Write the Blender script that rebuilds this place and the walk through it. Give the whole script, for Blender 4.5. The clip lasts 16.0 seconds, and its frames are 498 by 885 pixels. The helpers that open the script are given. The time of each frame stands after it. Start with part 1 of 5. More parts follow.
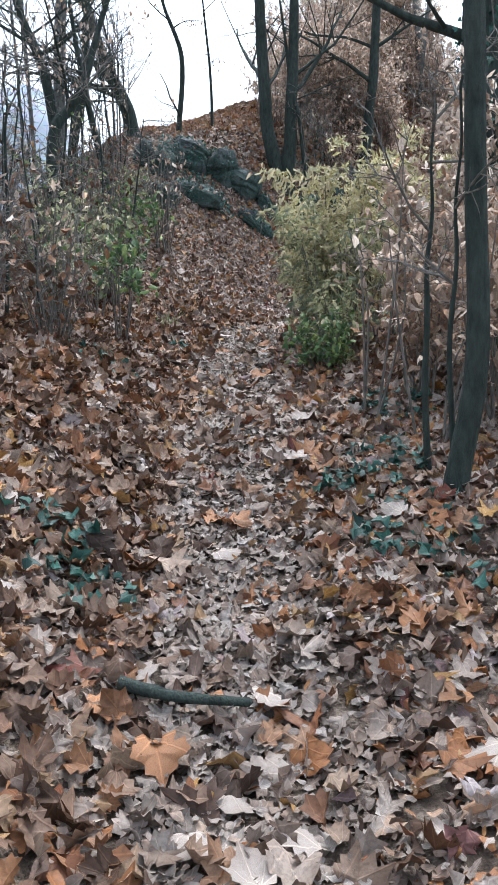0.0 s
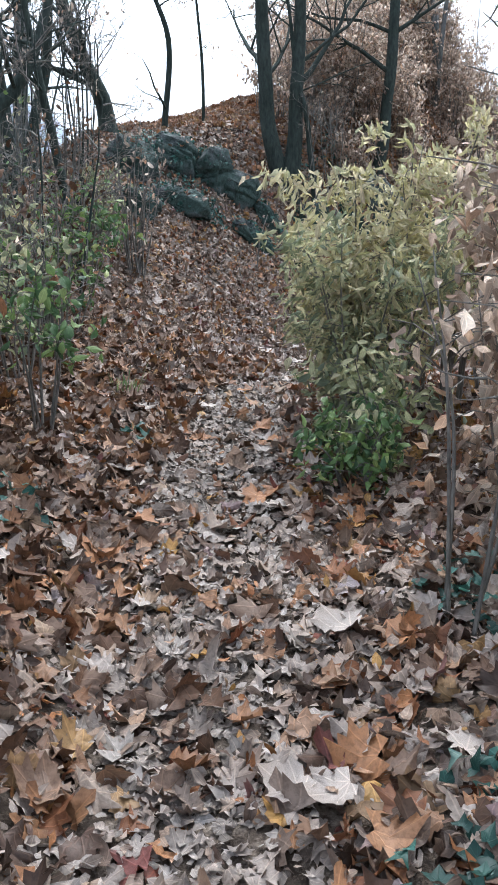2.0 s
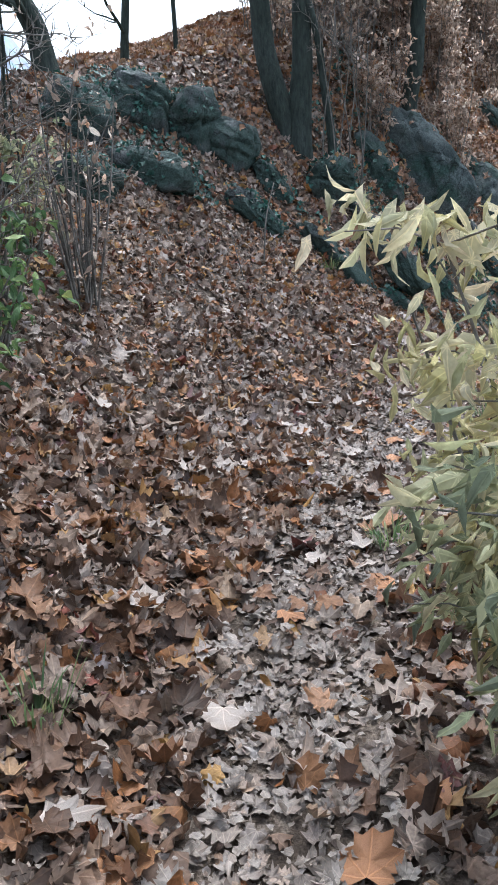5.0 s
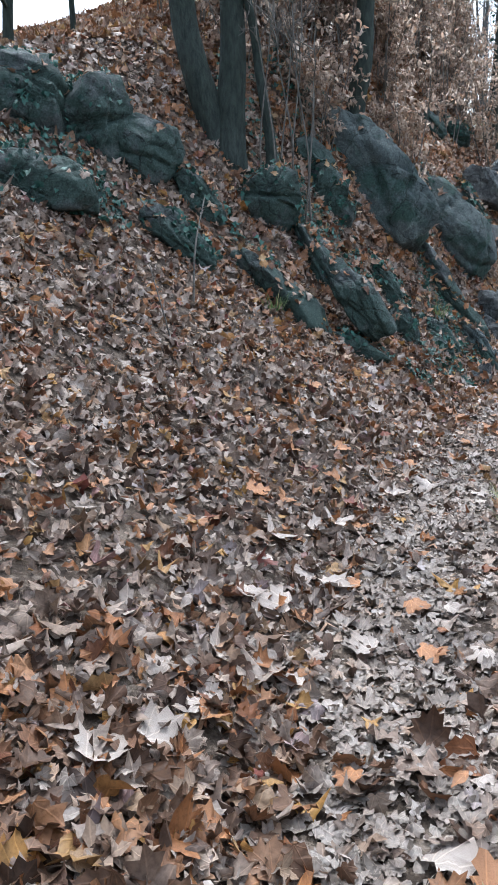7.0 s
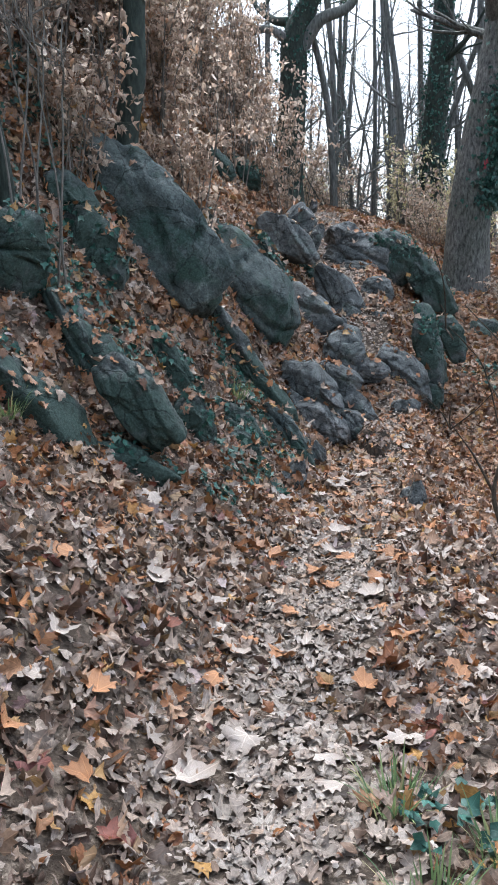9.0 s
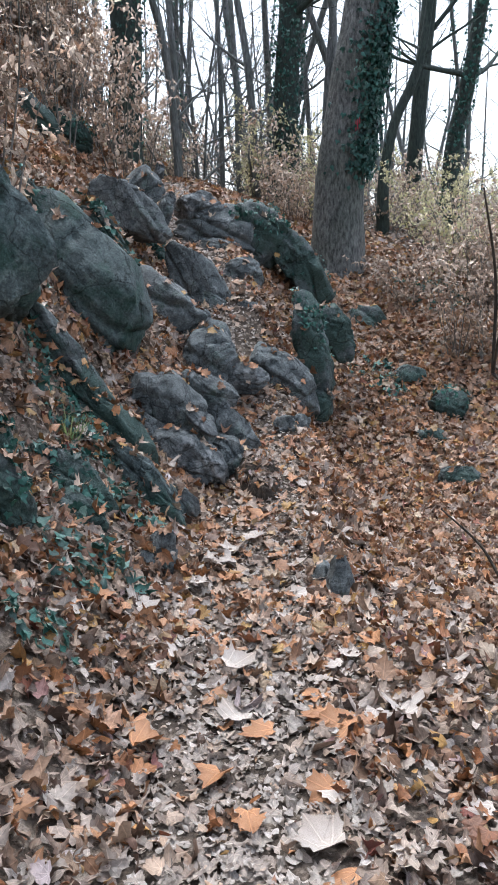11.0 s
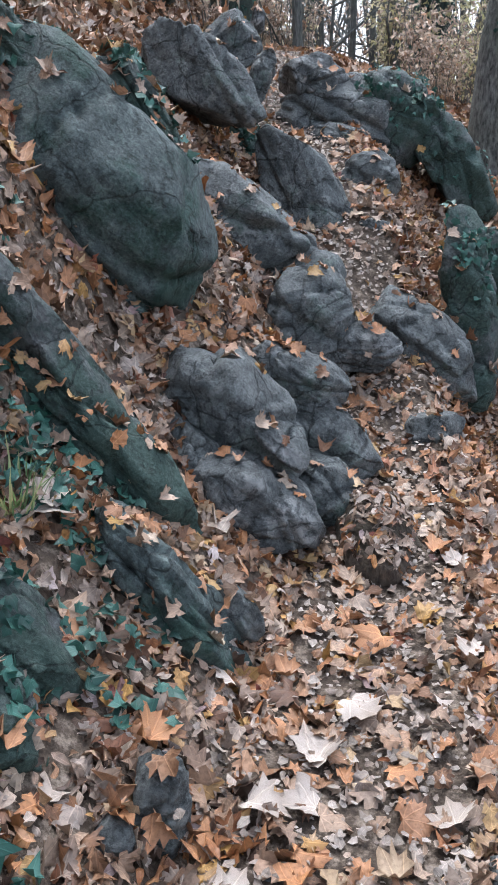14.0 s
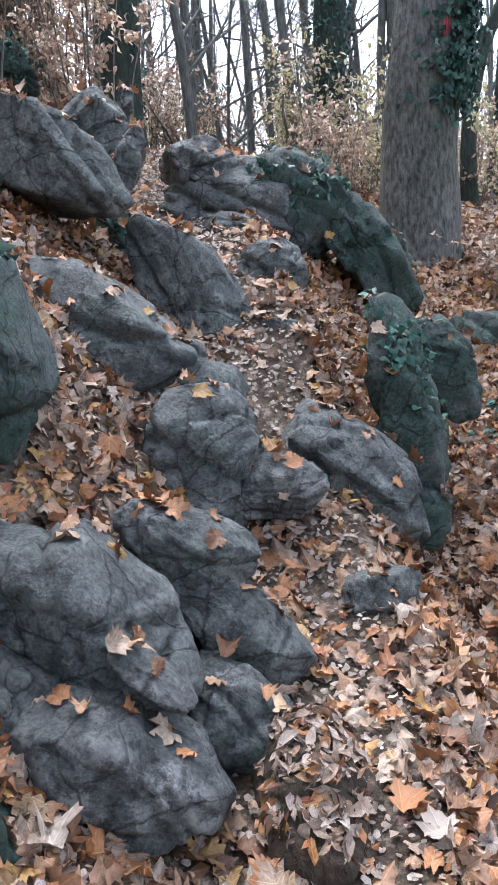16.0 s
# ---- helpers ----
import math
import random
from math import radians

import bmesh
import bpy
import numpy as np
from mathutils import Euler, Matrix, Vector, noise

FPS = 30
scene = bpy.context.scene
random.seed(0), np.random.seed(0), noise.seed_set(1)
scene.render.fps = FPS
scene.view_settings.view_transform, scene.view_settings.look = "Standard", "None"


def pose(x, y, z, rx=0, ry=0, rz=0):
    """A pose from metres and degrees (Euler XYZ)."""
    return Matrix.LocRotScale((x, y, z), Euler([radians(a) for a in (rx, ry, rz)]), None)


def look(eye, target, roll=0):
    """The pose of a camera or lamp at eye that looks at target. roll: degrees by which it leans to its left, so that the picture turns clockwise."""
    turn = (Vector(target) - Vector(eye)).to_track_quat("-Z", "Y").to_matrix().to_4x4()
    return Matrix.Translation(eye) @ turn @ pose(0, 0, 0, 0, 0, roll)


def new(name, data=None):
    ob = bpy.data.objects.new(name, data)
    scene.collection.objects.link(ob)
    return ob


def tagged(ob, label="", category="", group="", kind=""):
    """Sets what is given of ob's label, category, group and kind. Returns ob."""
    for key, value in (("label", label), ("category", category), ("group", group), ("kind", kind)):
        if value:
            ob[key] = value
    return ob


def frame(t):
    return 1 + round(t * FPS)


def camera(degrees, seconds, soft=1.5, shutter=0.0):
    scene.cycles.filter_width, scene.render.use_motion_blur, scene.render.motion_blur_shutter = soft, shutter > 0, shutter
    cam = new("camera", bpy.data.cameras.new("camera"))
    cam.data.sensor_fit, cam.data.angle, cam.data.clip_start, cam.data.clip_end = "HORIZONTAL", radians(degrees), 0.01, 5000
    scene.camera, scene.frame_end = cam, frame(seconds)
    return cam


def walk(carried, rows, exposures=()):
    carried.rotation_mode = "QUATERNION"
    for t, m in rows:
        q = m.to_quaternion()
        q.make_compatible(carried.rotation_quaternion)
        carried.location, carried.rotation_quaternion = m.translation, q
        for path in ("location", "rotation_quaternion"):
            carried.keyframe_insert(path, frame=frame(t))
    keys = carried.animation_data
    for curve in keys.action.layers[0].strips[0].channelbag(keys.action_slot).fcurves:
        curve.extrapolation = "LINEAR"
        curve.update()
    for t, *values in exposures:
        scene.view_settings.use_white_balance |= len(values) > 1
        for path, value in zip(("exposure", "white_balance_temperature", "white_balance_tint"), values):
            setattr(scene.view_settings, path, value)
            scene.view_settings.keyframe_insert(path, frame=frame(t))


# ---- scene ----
cam = camera(32.6, 16.0, soft=1.65)
METRES, EYE, TILT, LEAN, TURN = 16.5, 1.45, -10.0, 0.0, 0.0
ROWS = [
    (0.0, 0.0, 0.0, 0.0, -0.0, 0.0, 0.0),
    (0.5, -0.0041, 0.0343, 0.0147, 0.04, -0.36, -0.44),
    (1.0, -0.0008, 0.0713, 0.0245, 0.54, 0.02, -0.0),
    (1.5, -0.0014, 0.1068, 0.0327, 0.98, 0.7, -0.78),
    (2.0, 0.0014, 0.1406, 0.044, -0.29, 0.25, -0.57),
    (2.5, 0.0037, 0.174, 0.059, 3.99, -2.2, -0.2),
    (3.0, -0.0041, 0.2083, 0.0722, 7.93, -4.02, 0.11),
    (3.5, -0.0067, 0.2392, 0.0802, 6.11, -3.8, 0.99),
    (4.0, -0.0061, 0.2692, 0.0948, 1.81, -3.56, 1.41),
    (6.5, -0.0132, 0.4234, 0.1434, -3.06, -5.79, 2.93),
    (7.0, -0.0123, 0.4518, 0.1511, -6.85, -4.08, 2.98),
    (7.5, -0.0072, 0.4818, 0.1655, -10.76, 0.66, 4.22),
    (8.0, 0.0071, 0.5099, 0.1745, -13.22, 1.25, 5.29),
    (8.5, 0.0149, 0.5404, 0.179, -16.8, -1.16, 4.21),
    (9.0, 0.0272, 0.5723, 0.1845, -20.6, -2.65, 4.08),
    (9.5, 0.0424, 0.6024, 0.1939, -25.13, -3.89, 4.32),
    (12.0, 0.1049, 0.7507, 0.2119, -31.56, -4.97, 6.28),
    (12.5, 0.1201, 0.7748, 0.2171, -30.12, -5.67, 5.88),
    (13.0, 0.1329, 0.8008, 0.2218, -28.68, -7.24, 5.65),
    (13.5, 0.1519, 0.8189, 0.2234, -25.39, -9.77, 5.85),
    (14.0, 0.1642, 0.836, 0.2265, -22.94, -10.82, 4.13),
    (14.5, 0.1744, 0.8577, 0.2286, -23.66, -9.29, 3.81),
    (15.0, 0.1911, 0.8731, 0.2285, -26.66, -7.47, 6.57),
    (15.5, 0.2032, 0.8827, 0.2287, -28.9, -4.4, 9.29),
    (16.0, 0.2096, 0.9001, 0.2305, -27.66, -4.64, 8.41),
]
walk(cam, [(t, pose(0, 0, EYE, TILT, LEAN, TURN) @ pose(METRES * x, METRES * y, METRES * z, 90 + pitch, roll, yaw)) for t, x, y, z, yaw, pitch, roll in ROWS],
     exposures=[(0.0, 1.42, 5800, 7), (2.0, 1.48, 5750, 6), (4.0, 1.4, 5750, 7), (6.5, 1.53, 5600, 6), (8.5, 1.6, 5800, 6), (9.5, 1.66, 5820, 7), (12.0, 1.66, 5780, 7), (14.0, 1.9, 5800, 9), (16.0, 2.1, 5860, 11)])

# ---- daylight: a bright overcast sky ----
world = bpy.data.worlds.new("overcast_sky")
scene.world = world
world.use_nodes = True
wn = world.node_tree.nodes
sky = wn.new("ShaderNodeTexSky")
sky.sky_type, sky.sun_disc = "NISHITA", False
sky.sun_elevation, sky.sun_rotation = radians(64), radians(18)
sky.air_density, sky.dust_density, sky.ozone_density = 1.0, 4.0, 0.6
haze = wn.new("ShaderNodeHueSaturation")
haze.inputs["Saturation"].default_value = 0.4
world.node_tree.links.new(sky.outputs["Color"], haze.inputs["Color"])
world.node_tree.links.new(haze.outputs["Color"], wn["Background"].inputs["Color"])
wn["Background"].inputs["Strength"].default_value = 0.15
sun = new("sun", bpy.data.lights.new("sun", "SUN"))
sun.data.energy, sun.data.angle, sun.data.color = 0.55, radians(40), (1.0, 0.99, 0.97)
sun.matrix_world = look((0, 0, 0), (-0.14, -0.42, -0.9))

# ---- the lie of the land ----
# The path: x, y, height and half width of its trodden bed at each station.
PATH_BED = [
    (0.0, -14.0, -1.9, 0.35), (0.0, -6.0, -0.75, 0.35), (0.0, 0.0, 0.03, 0.35), (-0.1, 4.5, 0.62, 0.35), (-0.1, 7.2, 0.97, 0.4),
    (0.35, 9.5, 1.12, 0.45), (1.5, 12.2, 1.10, 0.45), (2.9, 14.6, 1.0, 0.4), (4.5, 17.0, 1.0, 0.4),
    (5.3, 18.4, 1.48, 0.3), (5.75, 19.9, 2.38, 0.4), (6.45, 22.0, 3.08, 0.45), (8.1, 25.7, 3.75, 0.5),
    (9.5, 31.0, 3.7, 0.6), (15.0, 46.0, 1.0, 0.6),
]
# The banks at the same stations: uphill side: first slope, its width, second slope, greatest rise.
BANK_UP = [
    (0.25, 1.5, 0.25, 0.9), (0.25, 1.5, 0.25, 0.9), (0.3, 1.5, 0.25, 0.9), (0.45, 1.5, 0.2, 1.0), (0.25, 1.5, 0.3, 1.1),
    (0.4, 1.5, 0.5, 2.3), (0.6, 1.5, 0.68, 2.9), (0.75, 0.9, 1.35, 3.4), (1.05, 0.8, 2.3, 4.4),
    (1.2, 1.0, 1.5, 4.2), (0.8, 1.2, 1.0, 3.6), (0.9, 1.5, 0.9, 3.4), (1.0, 1.6, 0.6, 3.4),
    (0.1, 2.0, 0.3, 2.0), (0.1, 2.0, 0.2, 1.0),
]
# Downhill side: first slope, its width, second slope.
BANK_DOWN = [
    (0.0, 1.5, -0.2), (0.0, 1.5, -0.2), (0.0, 1.5, -0.15), (0.05, 1.5, -0.15), (0.0, 1.5, -0.12),
    (0.0, 1.5, -0.1), (-0.05, 1.5, -0.08), (-0.18, 1.2, 0.02), (-0.38, 0.9, 0.1),
    (-1.5, 0.5, 0.15), (-1.25, 0.8, 0.15), (-0.6, 1.2, -0.05), (-0.35, 2.0, -0.12),
    (-0.1, 2.0, -0.1), (-0.1, 2.0, -0.1),
]


def spline(rows, steps):
    """Catmull-Rom through the rows."""
    p = np.array(rows, float)
    p = np.vstack([2 * p[0] - p[1], p, 2 * p[-1] - p[-2]])
    out = []
    for i in range(1, len(p) - 2):
        for k in range(steps):
            u = k / steps
            out.append(0.5 * (2 * p[i] + (p[i + 1] - p[i - 1]) * u + (2 * p[i - 1] - 5 * p[i] + 4 * p[i + 1] - p[i + 2]) * u * u
                              + (3 * p[i] - p[i - 1] - 3 * p[i + 1] + p[i + 2]) * u ** 3))
    out.append(p[-2])
    return np.array(out)


BED = spline([a + b + c for a, b, c in zip(PATH_BED, BANK_UP, BANK_DOWN)], 10)
ALONG = np.gradient(BED[:, :2], axis=0)
ALONG /= np.linalg.norm(ALONG, axis=1)[:, None]


def ease(u):
    u = np.clip(u, 0, 1)
    return u * u * (3 - 2 * u)


def lie(xy):
    """Height of the bare ground and signed distance from the path (right is plus) at an array of points."""
    xy = np.atleast_2d(np.asarray(xy, float))
    zs, ds = [], []
    for c in range(0, len(xy), 4000):
        q = xy[c:c + 4000]
        rel = q[:, None, :] - BED[None, :, :2]
        d2 = (rel ** 2).sum(2)
        near = np.sqrt(d2.min(1))
        soft = 0.12 + 0.22 * near
        w = np.exp(-(np.sqrt(d2) - near[:, None]) / soft[:, None] * 3.0)
        w /= w.sum(1)[:, None]
        side = rel[:, :, 0] * ALONG[None, :, 1] - rel[:, :, 1] * ALONG[None, :, 0]
        ahead = rel[:, :, 0] * ALONG[None, :, 0] + rel[:, :, 1] * ALONG[None, :, 1]
        b = w @ BED
        grade = np.gradient(BED[:, 2]) / np.maximum(np.linalg.norm(np.gradient(BED[:, :2], axis=0), axis=1), 1e-6)
        d = (w * side).sum(1)
        z = (w * (BED[None, :, 2] + np.clip(ahead, -0.4, 0.4) * grade[None, :])).sum(1)
        up = np.maximum(-d - b[:, 3], 0)
        rise = b[:, 4] * np.minimum(up, b[:, 5]) + b[:, 6] * np.maximum(up - b[:, 5], 0)
        cap = np.maximum(b[:, 7], 0.3)
        rise = np.where(rise < 0.7 * cap, rise, 0.7 * cap + 0.3 * cap * np.tanh((rise - 0.7 * cap) / (0.3 * cap)))
        rise -= 0.3 * np.maximum(up - 6, 0)
        rise += 7.5 * ease((q[:, 0] - 0.06 * q[:, 1] + 0.6) / 4) * ease((q[:, 1] - 17.5) / 10) * ease((up - 0.6) / 5.5)
        rise -= 0.75 * np.maximum(-(q[:, 0] + 2.3), 0) * ease((q[:, 1] - 8) / 4)
        down = np.maximum(d - b[:, 3], 0)
        fall = b[:, 8] * np.minimum(down, b[:, 9]) + b[:, 10] * np.maximum(down - b[:, 9], 0)
        fall -= 0.25 * np.maximum(down - 9, 0)
        z = z + rise + fall - 0.03 * np.exp(-(d / 0.35) ** 2)
        z += 0.05 * np.sin(1.9 * q[:, 0] + 0.7 * q[:, 1]) * np.sin(1.3 * q[:, 1] - 0.8 * q[:, 0] + 1) * np.clip(np.abs(d) - 0.3, 0, 1)
        z += 0.025 * np.sin(4.9 * q[:, 0] - 2.7 * q[:, 1]) * np.sin(4.3 * q[:, 1] + 2.8 * q[:, 0] + 2)
        zs.append(z), ds.append(d)
    return np.concatenate(zs), np.concatenate(ds)


def height(x, y):
    return float(lie([(x, y)])[0][0])

# ---- materials ----
def material(name, rough=0.8):
    m = bpy.data.materials.new(name)
    m.use_nodes = True
    bsdf = m.node_tree.nodes["Principled BSDF"]
    bsdf.inputs["Roughness"].default_value = rough
    bsdf.inputs["Specular IOR Level"].default_value = 0.3
    return m, m.node_tree.nodes, m.node_tree.links, bsdf


def ramp(nodes, stops, mode="LINEAR"):
    r = nodes.new("ShaderNodeValToRGB")
    r.color_ramp.interpolation = mode
    e = r.color_ramp.elements
    while len(e) < len(stops):
        e.new(0.5)
    for el, (p, c) in zip(e, stops):
        el.position, el.color = p, (*c, 1)
    return r


def noise_node(nodes, links, scale, detail=4, rough=0.6, stretch=(1, 1, 1), space="Object"):
    tc = nodes.new("ShaderNodeTexCoord")
    mp = nodes.new("ShaderNodeMapping")
    mp.inputs["Scale"].default_value = stretch
    links.new(tc.outputs[space], mp.inputs["Vector"])
    n = nodes.new("ShaderNodeTexNoise")
    n.inputs["Scale"].default_value, n.inputs["Detail"].default_value, n.inputs["Roughness"].default_value = scale, detail, rough
    links.new(mp.outputs["Vector"], n.inputs["Vector"])
    return n


def mix(nodes, links, fac, a, b, blend="MIX"):
    x = nodes.new("ShaderNodeMix")
    x.data_type, x.blend_type = "RGBA", blend
    for sock, v in ((x.inputs["Factor"], fac), (x.inputs["A"], a), (x.inputs["B"], b)):
        if isinstance(v, (int, float)):
            sock.default_value = v
        elif isinstance(v, tuple):
            sock.default_value = (*v, 1)
        else:
            links.new(v, sock)
    return x.outputs["Result"]


def bump(nodes, links, bsdf, heights):
    last = None
    for sock, strength, dist in heights:
        b = nodes.new("ShaderNodeBump")
        b.inputs["Strength"].default_value, b.inputs["Distance"].default_value = strength, dist
        links.new(sock, b.inputs["Height"])
        if last:
            links.new(last, b.inputs["Normal"])
        last = b.outputs["Normal"]
    links.new(last, bsdf.inputs["Normal"])


def leaf_material(name, stops, rough=0.62, glow=0.25, blotch=0.55):
    """Leaves: one colour a leaf, by island, blotched and a little translucent."""
    m, n, l, bsdf = material(name, rough)
    geo = n.new("ShaderNodeNewGeometry")
    r = ramp(n, stops)
    l.new(geo.outputs["Random Per Island"], r.inputs["Fac"])
    fine = noise_node(n, l, 70, 4, 0.65)
    dark = ramp(n, [(0.32, (0.35, 0.33, 0.32)), (0.55, (1, 1, 1)), (0.8, (1.15, 1.12, 1.1))])
    l.new(fine.outputs["Fac"], dark.inputs["Fac"])
    c = mix(n, l, blotch, r.outputs["Color"], dark.outputs["Color"], "MULTIPLY")
    at = n.new("ShaderNodeAttribute")
    at.attribute_name = "leaf_plane"
    sep = n.new("ShaderNodeSeparateXYZ")
    l.new(at.outputs["Vector"], sep.inputs["Vector"])

    def sums(op, a, b=None):
        q = n.new("ShaderNodeMath")
        q.operation = op
        for sock, val in zip(q.inputs, (a, b)):
            if isinstance(val, (int, float)):
                sock.default_value = val
            elif val is not None:
                l.new(val, sock)
        return q.outputs["Value"]

    along = sums("ADD", sep.outputs["Y"], 0.34)
    turn = sums("ARCTAN2", sep.outputs["X"], along)
    ray = sums("ABSOLUTE", sums("SUBTRACT", sums("FRACT", sums("ADD", sums("MULTIPLY", turn, 1.5), 0.5)), 0.5))
    out = sums("SQRT", sums("ADD", sums("MULTIPLY", sep.outputs["X"], sep.outputs["X"]), sums("MULTIPLY", along, along)))
    vein = ramp(n, [(0.0, (1.45, 1.42, 1.38)), (0.035, (0.92, 0.91, 0.9)), (0.2, (1.0, 1.0, 1.0))])
    l.new(sums("MULTIPLY", ray, out), vein.inputs["Fac"])
    c = mix(n, l, 0.85, c, vein.outputs["Color"], "MULTIPLY")
    tip = ramp(n, [(0.45, (1, 1, 1)), (0.95, (0.66, 0.60, 0.55))])
    l.new(out, tip.inputs["Fac"])
    c = mix(n, l, 0.8, c, tip.outputs["Color"], "MULTIPLY")
    patch = noise_node(n, l, 0.9, 3)
    tone = ramp(n, [(0.3, (0.72, 0.70, 0.69)), (0.7, (1.15, 1.12, 1.08))])
    l.new(patch.outputs["Fac"], tone.inputs["Fac"])
    c = mix(n, l, 0.8, c, tone.outputs["Color"], "MULTIPLY")
    l.new(c, bsdf.inputs["Base Color"])
    bump(n, l, bsdf, [(fine.outputs["Fac"], 0.35, 0.006), (vein.outputs["Color"], 0.4, 0.004)])
    tr = n.new("ShaderNodeBsdfTranslucent")
    l.new(c, tr.inputs["Color"])
    ms = n.new("ShaderNodeMixShader")
    ms.inputs["Fac"].default_value = glow
    l.new(bsdf.outputs["BSDF"], ms.inputs[1])
    l.new(tr.outputs["BSDF"], ms.inputs[2])
    l.new(ms.outputs["Shader"], n["Material Output"].inputs["Surface"])
    return m


LITTER_STOPS = [(0.0, (0.059, 0.038, 0.029)), (0.1, (0.126, 0.080, 0.059)), (0.22, (0.302, 0.231, 0.181)), (0.36, (0.386, 0.332, 0.294)),
                (0.48, (0.218, 0.143, 0.101)), (0.58, (0.470, 0.412, 0.370)), (0.68, (0.370, 0.260, 0.185)), (0.77, (0.370, 0.168, 0.067)),
                (0.84, (0.202, 0.084, 0.042)), (0.89, (0.176, 0.126, 0.101)), (0.94, (0.462, 0.269, 0.084)), (0.97, (0.185, 0.050, 0.038)), (1.0, (0.403, 0.361, 0.361))]
M_LITTER = leaf_material("fallen_maple_leaves", LITTER_STOPS, 0.5, 0.1)
M_RUSSET = leaf_material("russet_fallen_leaves", [(0.0, (0.109, 0.055, 0.034)), (0.2, (0.277, 0.151, 0.084)), (0.4, (0.370, 0.286, 0.223)), (0.55, (0.42, 0.205, 0.095)),
                                                 (0.7, (0.38, 0.2, 0.11)), (0.82, (0.420, 0.349, 0.290)), (0.93, (0.420, 0.260, 0.092)), (1.0, (0.277, 0.109, 0.067))], 0.5, 0.1)
M_BANK = leaf_material("dark_brown_fallen_leaves", [(0.0, (0.045, 0.027, 0.018)), (0.3, (0.135, 0.072, 0.041)), (0.5, (0.216, 0.144, 0.104)), (0.65, (0.270, 0.135, 0.063)), (0.8, (0.180, 0.090, 0.050)), (0.92, (0.342, 0.261, 0.198)), (1.0, (0.324, 0.180, 0.063))], 0.55, 0.1)
M_CRUMB = leaf_material("trodden_leaf_fragments", [(0.0, (0.126, 0.105, 0.088)), (0.25, (0.286, 0.239, 0.206)), (0.5, (0.361, 0.323, 0.290)), (0.7, (0.227, 0.172, 0.139)), (0.88, (0.454, 0.412, 0.382)), (1.0, (0.353, 0.244, 0.168))], 0.5, 0.08)
M_DRY = leaf_material("withered_beige_leaves", [(0.0, (0.26, 0.19, 0.15)), (0.3, (0.54, 0.44, 0.36)), (0.65, (0.70, 0.62, 0.54)), (0.88, (0.46, 0.30, 0.20)), (1.0, (0.78, 0.72, 0.66))], 0.6, 0.8, 0.35)
M_YELLOW = leaf_material("yellow_green_leaves", [(0.0, (0.45, 0.44, 0.22)), (0.3, (0.64, 0.60, 0.33)), (0.6, (0.76, 0.70, 0.50)), (0.85, (0.46, 0.48, 0.29)), (1.0, (0.68, 0.59, 0.41))], 0.5, 0.48, 0.25)
M_OLIVE = leaf_material("faded_green_leaves", [(0.0, (0.17, 0.21, 0.15)), (0.4, (0.36, 0.40, 0.23)), (0.75, (0.56, 0.56, 0.34)), (1.0, (0.66, 0.61, 0.40))], 0.5, 0.45, 0.3)
M_GREEN = leaf_material("green_shrub_leaves", [(0.0, (0.05, 0.105, 0.05)), (0.5, (0.12, 0.21, 0.075)), (0.85, (0.24, 0.35, 0.12)), (1.0, (0.40, 0.46, 0.18))], 0.45, 0.3, 0.3)
M_IVY = leaf_material("ivy_leaves", [(0.0, (0.015, 0.045, 0.038)), (0.5, (0.03, 0.095, 0.075)), (0.85, (0.06, 0.165, 0.135)), (1.0, (0.15, 0.24, 0.2))], 0.4, 0.15, 0.3)
M_GRASS = leaf_material("grass_blades", [(0.0, (0.07, 0.13, 0.06)), (0.7, (0.17, 0.25, 0.11)), (1.0, (0.32, 0.30, 0.17))], 0.5, 0.3, 0.2)


def soil_material():
    m, n, l, bsdf = material("leaf_mould_soil", 0.95)
    a = noise_node(n, l, 0.6, 4)
    b = noise_node(n, l, 14, 6, 0.7)
    c = noise_node(n, l, 60, 4, 0.7)
    r = ramp(n, [(0.3, (0.035, 0.026, 0.02)), (0.5, (0.09, 0.07, 0.055)), (0.62, (0.25, 0.21, 0.175)), (0.76, (0.40, 0.35, 0.31))])
    l.new(b.outputs["Fac"], r.inputs["Fac"])
    t = ramp(n, [(0.35, (0.7, 0.66, 0.62)), (0.65, (1.1, 1.05, 1.0))])
    l.new(a.outputs["Fac"], t.inputs["Fac"])
    l.new(mix(n, l, 1.0, r.outputs["Color"], t.outputs["Color"], "MULTIPLY"), bsdf.inputs["Base Color"])
    bump(n, l, bsdf, [(b.outputs["Fac"], 0.8, 0.05), (c.outputs["Fac"], 0.6, 0.012)])
    return m


